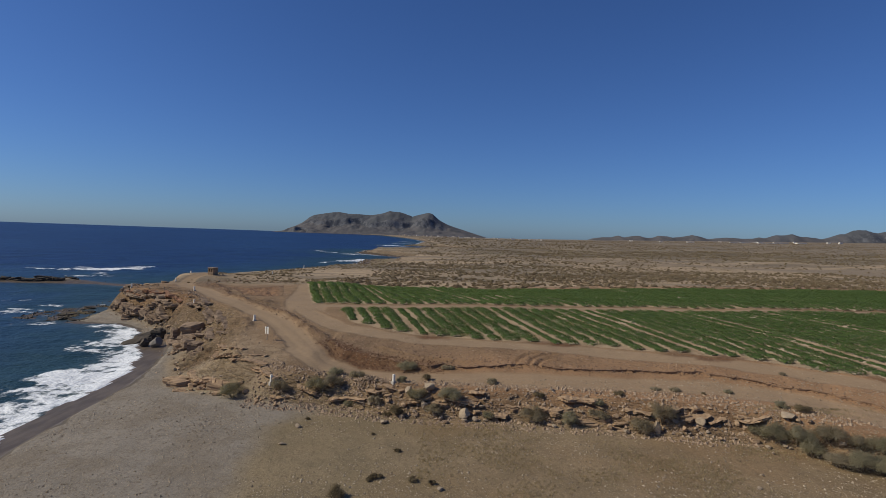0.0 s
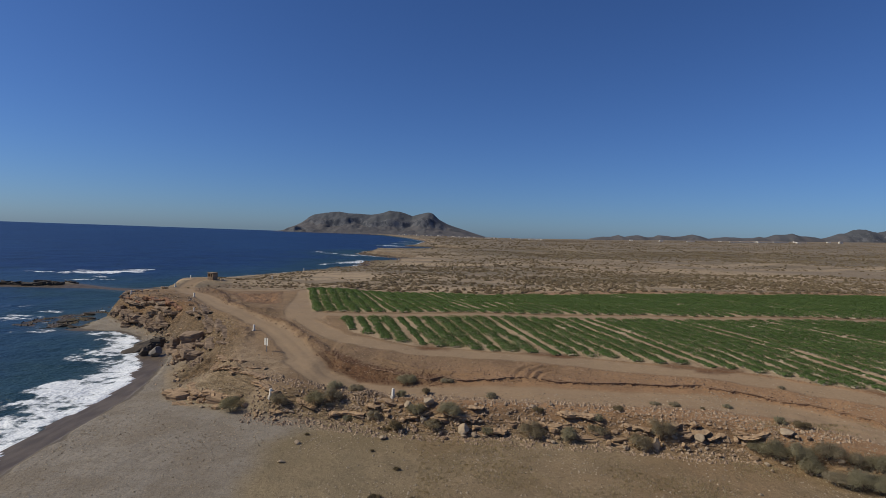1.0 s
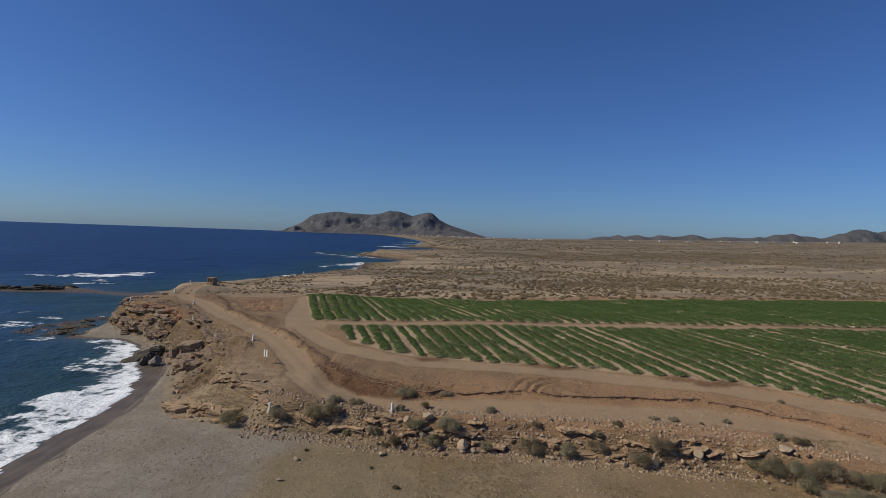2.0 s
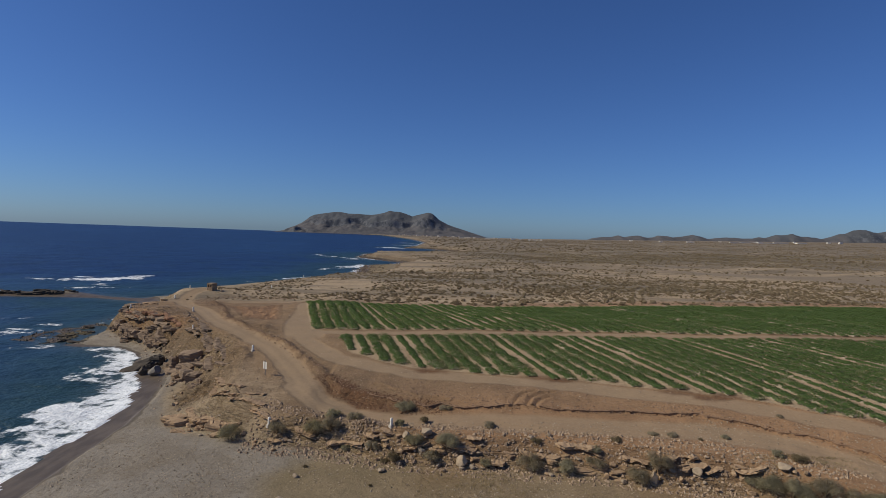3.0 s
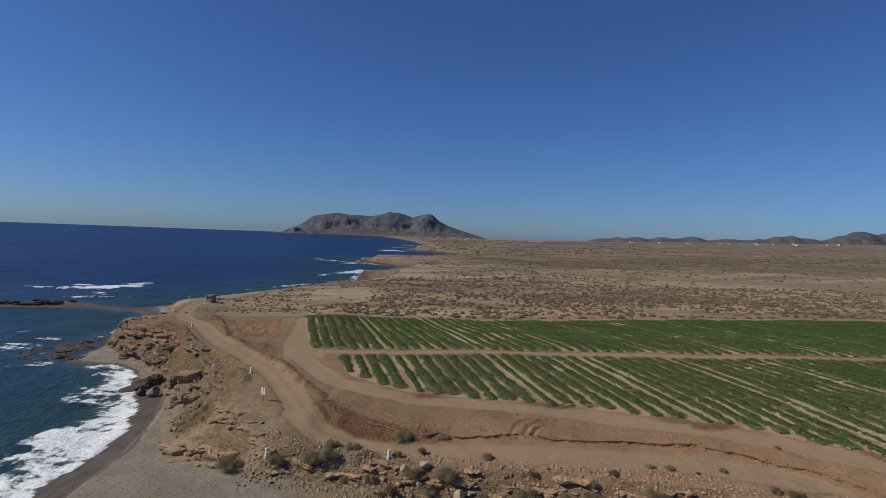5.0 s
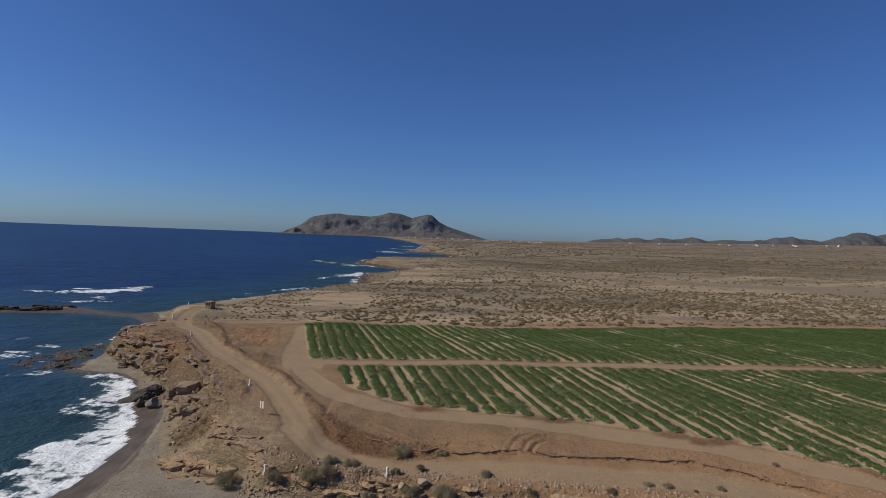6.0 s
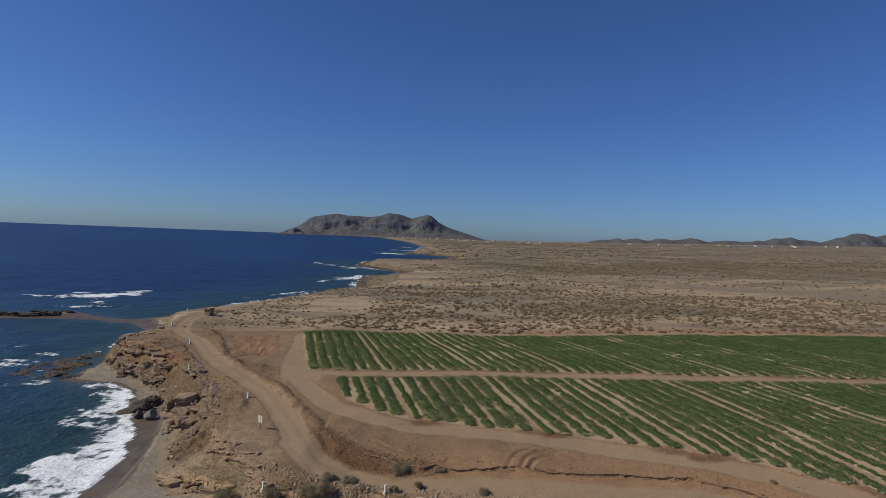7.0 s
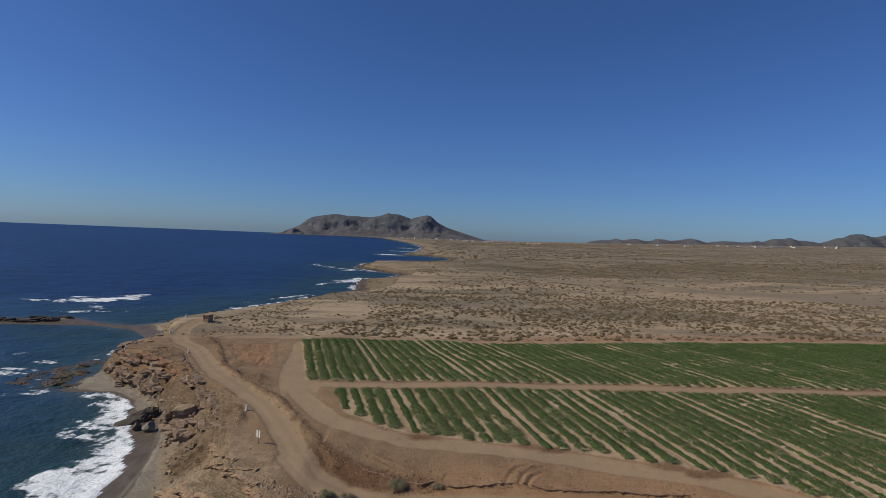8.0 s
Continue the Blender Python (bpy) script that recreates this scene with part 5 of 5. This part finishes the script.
MOUND = [(-52.5, 128.0), (-57, 134), (-60, 139), (-56, 144), (-49.2, 145), (-40, 146)]
at = strewn(2600, -64, -38, 124, 152, lambda x, y: line_distance(x, y, MOUND)[0] < rng.uniform(0.2, 3.2, len(x)), rng, 12)
pebbles("mound_clods", "reddish brown clods along the mound behind the track", at, 0.04 + 0.14 * rng.power(0.35, len(at)), SPOIL, rng)
CLOD = Surface("red_clod")
CLOD = CLOD.finish(CLOD.mix(CLOD.chance(True), (0.085, 0.043, 0.025), (0.19, 0.1, 0.055)), 0.95)
at = strewn(5200, -16, 46, 44, 70, lambda x, y: line_distance(x, y, BANK)[0] < np.where(x < 0, rng.uniform(0.2, 1.9, len(x)), rng.uniform(-0.3, 0.3, len(x))), rng, 24)
pebbles("bank_clods", "dark red clods of earth along the cut bank", at, 0.03 + 0.11 * rng.power(0.4, len(at)), CLOD, rng)
at = strewn(7000, -68, 46, 54, 130, lambda x, y: (signed_distance(x, y, BLUFF) > 0.5) & ~near_field(x, y) & ~far_field(x, y) & (line_distance(x, y, TRACK)[0] > 2.4) & (line_distance(x, y, LOW_TRACK)[0] > 2.2), rng)
pebbles("field_stones", "small stones scattered over bare brown ground", at, 0.025 + 0.08 * rng.power(0.4, len(at)), PEBBLE, rng)
at = strewn(5200, -14, 46, 52, 72, lambda x, y: (line_distance(x, y, LOW_TRACK)[0] > 2.4) & (line_distance(x, y, SIDE_ROAD)[0] > 1.8) & ~near_field(x, y) & inside(x, y, BANK + [(80, 400), (-14, 400)]), rng, 8)
pebbles("headland_clods", "brown clods over rough ground beside the field", at, 0.03 + 0.12 * rng.power(0.35, len(at)), SPOIL, rng)
WET_STONE = Surface("wet_stone")
WET_STONE = WET_STONE.finish(WET_STONE.mix(WET_STONE.chance(True), (0.04, 0.034, 0.025), (0.19, 0.145, 0.1)), 0.7)
at = strewn(1500, -90, -66, 104, 156, lambda x, y: signed_distance(x, y, REEF) + 1.5 * fractal(x, y, 6.0, 3) > rng.uniform(-2, 2.5, len(x)), rng, 12)
pebbles("shelf_stones", "dark wet stones over the rock shelf", at, 0.08 + 0.3 * rng.power(0.25, len(at)), WET_STONE, rng)
at = strewn(4600, -110, 60, 176, 900, lambda x, y: np.abs(signed_distance(x, y, SHORE) - 2.5) < rng.uniform(0.5, 5 + 0.006 * y + 8 * np.exp(-((y - 340) / 40) ** 2), len(x)), rng, 60)
SHORE_STONE = Surface("shore_stone")
SHORE_STONE = SHORE_STONE.finish(SHORE_STONE.mix(SHORE_STONE.chance(True), (0.07, 0.052, 0.036), (0.27, 0.19, 0.122)), 0.85)
pebbles("shore_rocks", "brown broken rocks along the far shore", at, 0.2 + (0.4 + 0.001 * at[:, 1]) * rng.power(0.35, len(at)), SHORE_STONE, rng)
heap = np.stack([rng.normal(-7.6, 0.95, 420), rng.normal(56.6, 0.5, 420)], 1)
rise = np.exp(-((heap[:, 0] + 7.6) / 1.1) ** 2 - ((heap[:, 1] - 56.6) / 0.6) ** 2) * 0.55 * rng.uniform(0.4, 1, 420)
pebbles("stone_heap", "heap of cobbles beside the dirt track", np.stack([heap[:, 0], heap[:, 1], ground(heap[:, 0], heap[:, 1]) + rise], 1), rng.uniform(0.07, 0.16, 420), RUBBLE, rng)


# the undercut lip of earth above the lower track
def cut_bank():
    rng = np.random.RandomState(12)
    line = BANK[2:]
    length = sum(math.dist(a, b) for a, b in zip(line, line[1:]))
    verts, n = [], int(length / 0.16)
    for k in range(n):
        left, j = length * k / n, 0
        while left > math.dist(line[j], line[j + 1]):
            left -= math.dist(line[j], line[j + 1])
            j += 1
        (ax, ay), (bx, by) = line[j], line[j + 1]
        d = math.dist(line[j], line[j + 1])
        tx, ty = (bx - ax) / d, (by - ay) / d
        x, y = ax + tx * left, ay + ty * left
        push = 0.4 * float(fractal(x, y, 2.4, 4)) + 0.05 * rng.normal()
        x, y = x + ty * push, y - tx * push
        top, foot = height(x - ty * 0.45, y + tx * 0.45), height(x + ty * 0.5, y - tx * 0.5)
        thick = 0.5 + 0.5 * float(lattice_noise(x * 0.5, y * 0.5))
        for out, z in ((-0.5, top - 0.05), (-0.08, top + 0.01), (0.03 * thick, top - 0.01), (0.03 * thick, top - 0.03 - 0.02 * thick), (-0.01, top - 0.06), (0.05, foot - 0.1)):
            verts.append((x + ty * out, y - tx * out, z + 0.015 * rng.normal()))
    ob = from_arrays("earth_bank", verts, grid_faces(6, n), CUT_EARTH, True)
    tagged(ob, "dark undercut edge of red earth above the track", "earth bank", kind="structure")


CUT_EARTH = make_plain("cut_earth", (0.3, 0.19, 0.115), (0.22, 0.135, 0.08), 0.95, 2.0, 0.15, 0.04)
cut_bank()


def dry_grass(n, x0, x1, y0, y1, tall, rng):
    """Thin dead stalks in tufts over the back of the beach."""
    at = strewn(n, x0, x1, y0, y1, lambda x, y: fractal(x, y, 5.0, 3) > rng.uniform(-0.4, 0.8, len(x)), rng)
    who = np.repeat(np.arange(len(at)), 9)
    foot = at[who] + np.stack([rng.normal(0, 0.07, len(who)), rng.normal(0, 0.07, len(who)), np.zeros(len(who))], 1)
    lean = np.stack([rng.normal(0, 0.35, len(who)), rng.normal(0, 0.35, len(who)), np.ones(len(who))], 1) * (tall * rng.uniform(0.4, 1.2, len(who)))[:, None]
    a = rng.uniform(0, math.pi, len(who))
    side = np.stack([np.cos(a), np.sin(a), np.zeros(len(who))], 1) * 0.012
    v = np.stack([foot - side, foot + side, foot + lean], 1).reshape(-1, 3)
    tagged(from_arrays("dry_grass", v, np.arange(len(v)).reshape(-1, 3), STRAW), "sparse dead grass stalks on stony ground", "grass", kind="stuff")


dry_grass(5200, -2, 40, 32, 50, 0.15, np.random.RandomState(77))


# ---------------------------------------------------------------- scrubland
def scrub_places(n, x0, x1, y0, y1, lump, rng):
    """Plan of the growth: clumped, thin on the bare strip, thick on the dark band."""
    x, y = rng.uniform(x0, x1, 8 * n), rng.uniform(y0, y1, 8 * n)
    bare, thick = plain_cover(x, y)
    chance = 0.5 + 0.42 * fractal(x, y * 1.4, lump, 4) - 0.75 * bare + 0.55 * thick
    keep = (signed_distance(x, y, BLUFF) > 3) & ~far_field(x, y) & (line_distance(x, y, FAR_ROAD)[0] > 2.2) & (chance > rng.rand(len(x)))
    keep &= (np.abs(x) < 0.95 * y + 40) & ((y > far_edge(x) + 4.5) | (x > 125))
    # the bare flat behind the point
    keep &= (np.hypot((x + 34) / 14, (y - 192) / 32) + 0.3 * fractal(x, y, 14.0, 3) > 1) | (rng.rand(len(x)) < 0.05)
    keep &= (np.hypot((x + 14) / 17, (y - 350) / 50) + 0.35 * fractal(x, y, 18.0, 3) > 1) | (rng.rand(len(x)) < 0.1)
    x, y = x[keep][:n], y[keep][:n]
    return x, y, ground(x, y)


def scrub_stuff(name, label, n, x0, x1, y0, y1, blades, big, rng, lump, leaf=None):
    """Loose tufts of blades."""
    x, y, z = scrub_places(n, x0, x1, y0, y1, lump, rng)
    n = len(x)
    size = big * rng.uniform(0.3, 1.15, n) * np.where(rng.rand(n) < 0.14, 1.7, 1.0)
    p, d = dome_points(rng, n * blades, 0.3)
    who = np.repeat(np.arange(n), blades)
    c = np.stack([x[who], y[who], z[who]], 1) + p * size[who][:, None] * np.array([1.15, 1.15, 0.7])
    v, f = leaf_quads(c, d + rng.normal(0, 0.5, d.shape), 1.0, 0.62, rng)
    v = (v.reshape(-1, 4, 3) - c[:, None]) * (size[who] * (0.4 if big < 0.8 else 0.55))[:, None, None] + c[:, None]
    tagged(from_arrays(name, v.reshape(-1, 3), f, leaf or SCRUB_LEAF), label, "scrub", kind="stuff")


def shrub_cover(name, label, n, x0, x1, y0, y1, small, large, sides, blades, rng, lump, leaf):
    """Low shrubs past counting: a lumpy twiggy body each, roughened by sprays of leaves."""
    x, y, z = scrub_places(n, x0, x1, y0, y1, lump, rng)
    n = len(x)
    size = (small + (large - small) * rng.rand(n) ** 2.4) * (0.62 + 0.38 * smooth(-45, -5, x))
    rings = [(-0.15, 0.85), (0.34, 1.0), (0.66, 0.66), (0.82, 0.1)]
    a = np.arange(sides) * 2 * math.pi / sides
    body = np.stack([np.stack([np.cos(a + 0.4 * k) * r, np.sin(a + 0.4 * k) * r, np.full(sides, h)], 1) for k, (h, r) in enumerate(rings)])
    body = body[None] * rng.uniform(0.7, 1.25, (n, len(rings), sides, 1))
    stretch = np.stack([rng.uniform(0.8, 1.35, n), rng.uniform(0.75, 1.15, n), rng.uniform(0.75, 1.15, n)], 1)
    root = np.stack([x, y, z], 1)
    v = body * (0.5 * size[:, None] * stretch)[:, None, None, :] + root[:, None, None, :]
    k, j = np.meshgrid(np.arange(len(rings) - 1), np.arange(sides), indexing="ij")
    k, j = k.ravel(), j.ravel()
    quad = np.stack([k * sides + j, k * sides + (j + 1) % sides, (k + 1) * sides + (j + 1) % sides, (k + 1) * sides + j], 1)
    f = (quad[None] + (len(rings) * sides * np.arange(n))[:, None, None]).reshape(-1, 4)
    verts, faces = [v.reshape(-1, 3)], [f]
    if blades:
        p, d = dome_points(rng, n * blades, 0.2)
        who = np.repeat(np.arange(n), blades)
        c = root[who] + p * (0.52 * size[who][:, None] * stretch[who]) * np.array([1.0, 1.0, 0.9])
        q, g = leaf_quads(c, d + rng.normal(0, 0.6, d.shape), 1.0, 0.5, rng)
        q = (q.reshape(-1, 4, 3) - c[:, None]) * (0.3 * size[who])[:, None, None] + c[:, None]
        verts.append(q.reshape(-1, 3)), faces.append(g + len(verts[0]))
    tagged(from_arrays(name, np.concatenate(verts), np.concatenate(faces), leaf), label, "scrub", kind="stuff")


def shrubs_behind_the_field():
    """The larger round shrubs of the plain, each one standing by itself."""
    rng = np.random.RandomState(61)
    shapes = []
    for k in range(5):
        lobes = []
        for j in range(4):
            p, d = dome_points(rng, 95, 0.25)
            size = rng.uniform(0.26, 0.42)
            c = p * size * np.array([1, 1, 0.9]) + np.array([rng.uniform(-0.24, 0.24), rng.uniform(-0.24, 0.24), rng.uniform(0.02, 0.12)])
            lobes.append(leaf_quads(c, d + rng.normal(0, 0.4, d.shape), 0.13, 0.08, rng)[0])
        v = np.concatenate(lobes)
        shape = from_arrays("shrub", v, np.arange(len(v)).reshape(-1, 4), SHRUB_LEAF)
        shapes.append(shape.data)
        bpy.data.objects.remove(shape)
    count = 0
    while count < 230:
        x, deep = rng.uniform(-66, 150), 4.5 + 62 * rng.rand() ** 1.4
        y = float(far_edge(x)) + deep + (8 if x < -30 else 0)
        if float(fractal(x, y, 16.0, 3)) < rng.uniform(-0.6, 0.7) or math.hypot((x + 34) / 16, (y - 190) / 34) < 1 or float(signed_distance(np.array([x]), np.array([y]), BLUFF)[0]) < 4 or math.hypot(x + 63.3, y - 151.6) < 5:
            continue
        wide = rng.uniform(1.0, 2.2) * (0.7 if x < -25 else 1)
        ob = new("shrub", shapes[count % 5])
        ob.matrix_basis = pose(x, y, height(x, y) - 0.05, 0, 0, rng.uniform(0, 360)) @ Matrix.Diagonal((wide, wide * rng.uniform(0.8, 1.1), wide * rng.uniform(0.6, 0.95), 1))
        tagged(ob, "dry brown rounded shrub on the stony plain", "shrub", "shrubs behind the field")
        count += 1


rng = np.random.RandomState(33)
shrub_cover("near_scrub", "dark brown rounded scrub bushes dotted over the plain", 11500, -66, 300, 129, 268, 0.35, 1.5, 6, 11, rng, 16, SHRUB_LEAF)
shrubs_behind_the_field()
shrub_cover("middle_scrub", "dark brown scrub bushes thinning across the plain", 20000, -70, 680, 266, 700, 0.45, 1.8, 5, 4, rng, 40, SHRUB_LEAF)
scrub_stuff("pale_tufts", "pale straw grass tufts between the scrub bushes", 9000, -66, 300, 128, 260, 8, 0.42, rng, 18, STRAW)
scrub_stuff("distant_tufts", "pale straw grass patches across the plain", 12000, -70, 700, 255, 900, 6, 0.9, rng, 50, STRAW)
shrub_cover("distant_scrub", "dark specks of scrub over the far plain", 16000, -90, 2000, 680, 2300, 1.3, 4.6, 4, 0, rng, 110, SHRUB_LEAF)
shrub_cover("horizon_scrub", "dark specks of scrub towards the hills", 8000, -200, 3200, 2250, 3900, 2.0, 6.5, 4, 0, rng, 260, SHRUB_LEAF)


# ---------------------------------------------------------------- markers, sign, hut
def box(bm, x0, x1, y0, y1, z0, z1, bevel=0.0, taper=0.0):
    verts = bmesh.ops.create_cube(bm, size=1)["verts"]
    for v in verts:
        k = 1 - taper if v.co.z > 0 else 1
        v.co = Vector(((x0 + x1) / 2 + v.co.x * (x1 - x0) * k, (y0 + y1) / 2 + v.co.y * (y1 - y0) * k, z0 if v.co.z < 0 else z1))
    if bevel:
        edges = list({e for v in verts for e in v.link_edges})
        bmesh.ops.bevel(bm, geom=edges, offset=bevel, segments=1, affect="EDGES")
    return verts


def marker_post(x, y, tall, turn):
    """A white boundary stone: tapered pillar with a chamfered head on a concrete footing."""
    base = thing("marker_post", x, y, height(x, y), turn, "white painted boundary marker stone on a concrete footing", "marker post", "boundary markers along the shore")
    bm = bmesh.new()
    box(bm, -0.3, 0.3, -0.26, 0.26, -0.25, 0.14, 0.04, 0.25)
    part("footing", bm, CONCRETE, base)
    bm = bmesh.new()
    box(bm, -0.135, 0.135, -0.13, 0.13, 0.14, tall, 0.03, 0.14)
    part("pillar", bm, WHITE_PAINT, base)


for k, (x, y, tall) in enumerate([(-17.9, 57.4, 0.85), (-5.1, 55.7, 0.85), (-27.3, 79.6, 0.85), (-42.3, 93.7, 0.9), (-51.6, 114.4, 0.9), (-67.0, 138.2, 0.9), (-65.6, 116.2, 0.8), (-74.0, 161.9, 1.0),
                                  (-53.4, 172.7, 1.0), (-57.5, 229.0, 1.2)]):
    marker_post(x, y, tall, 40 + 7 * (k % 3))

sign = thing("warning_sign", -22.2, 69.2, height(-22.2, 69.2), -32, "sign of two narrow white boards on a steel pole", "sign")
bm = bmesh.new()
bmesh.ops.create_cone(bm, segments=10, radius1=0.04, radius2=0.04, depth=2.1, cap_ends=True, matrix=Matrix.Translation((0, 0.05, 0.75)))
part("pole", bm, METAL_POLE, sign)
for side in (-1, 1):
    bm = bmesh.new()
    box(bm, side * 0.21 - 0.13, side * 0.21 + 0.13, -0.03, 0.0, 0.8, 1.7, 0.008)
    part("board", bm, WHITE_PAINT, sign)
for z in (1.0, 1.6):
    bm = bmesh.new()
    box(bm, -0.3, 0.3, 0.003, 0.03, z, z + 0.05)
    part("crossbar", bm, METAL_POLE, sign)

HUT_STONE = make_stone("hut_masonry", (0.34, 0.24, 0.155), (0.22, 0.15, 0.095), 1.2)
hut = thing("stone_hut", -63.3, 151.6, height(-63.3, 151.6) - 0.1, -18, "small ruined brown stone hut with empty window openings", "hut")
for y0 in (-0.95, 0.67):
    bm = bmesh.new()
    box(bm, -0.9, 0.9, y0, y0 + 0.28, -0.3, 1.0, 0.03)
    for x0, x1 in ((-0.9, -0.6), (-0.15, 0.15), (0.6, 0.9)):
        box(bm, x0, x1, y0 + 0.002, y0 + 0.278, 1.0, 1.75, 0.03)
    box(bm, -0.9, 0.9, y0, y0 + 0.28, 1.75, 2.0, 0.03)
    part("wall", bm, HUT_STONE, hut)
for x0 in (-0.9, 0.62):
    bm = bmesh.new()
    box(bm, x0 + 0.01, x0 + 0.27, -0.67, 0.67, -0.3, 1.98, 0.03)
    part("wall", bm, HUT_STONE, hut)
bm = bmesh.new()
box(bm, -0.98, 0.98, -1.03, 1.03, 2.004, 2.12, 0.03)
part("roof", bm, HUT_STONE, hut, "weathered flat stone roof")
boulder(-60.2, 150.8, 1.3, 0.7, GREY_STONE, "pale rubble block lying beside the stone hut", 990)


# ---------------------------------------------------------------- far buildings
def farmhouse(x, y, wide, deep, tall, turn, label, material):
    z = height(x, y)
    base = thing("farmhouse", x, y, z, turn, label, "house", "houses on the far plain")
    bm = bmesh.new()
    box(bm, -wide / 2, wide / 2, -deep / 2, deep / 2, -3, tall, 0.1)
    part("body", bm, material, base)
    bm = bmesh.new()
    box(bm, -wide / 2 - 0.4, wide / 2 + 0.4, -deep / 2 - 0.4, deep / 2 + 0.4, tall + 0.004, tall + 0.6, 0.1, 0.1)
    part("roof", bm, ROOF, base, "pale tiled roof")


ROOF = make_plain("roof_tile", (0.42, 0.3, 0.22), (0.34, 0.24, 0.18), 0.85, 0.5)
for k in range(16):
    rng = np.random.RandomState(40 + k)
    farmhouse(110 + 34 * k + rng.uniform(-15, 15), 3300 + rng.uniform(-300, 250), rng.uniform(12, 24), 10, rng.uniform(5, 8), rng.uniform(-20, 20), "white walled farmhouse far across the plain", WHITE_PAINT)
for k in range(18):
    rng = np.random.RandomState(160 + k)
    farmhouse(-290 + 24 * k + rng.uniform(-10, 10), 3740 - 6 * k + rng.uniform(-90, 60), rng.uniform(7, 15), 9, rng.uniform(4, 8), rng.uniform(-25, 25), "pale house of the village below the mountain", (WHITE_PAINT, CONCRETE)[k % 3 == 1])
for k in range(14):
    rng = np.random.RandomState(70 + k)
    farmhouse(1250 + 105 * k + rng.uniform(-40, 40), 3300 + rng.uniform(-300, 500), rng.uniform(12, 28), 10, rng.uniform(5, 8), rng.uniform(-20, 20), "white walled farmhouse far across the plain", WHITE_PAINT)
for k, (x, y, wide) in enumerate([(1790, 3330, 70), (1880, 3360, 85), (1985, 3340, 90), (2100, 3380, 95), (2210, 3350, 60), (1560, 3420, 50)]):
    farmhouse(x, y, wide, 14, 5.5, 4 - 2 * (k % 3), "long pale greenhouse shed on the far plain", WHITE_PAINT)
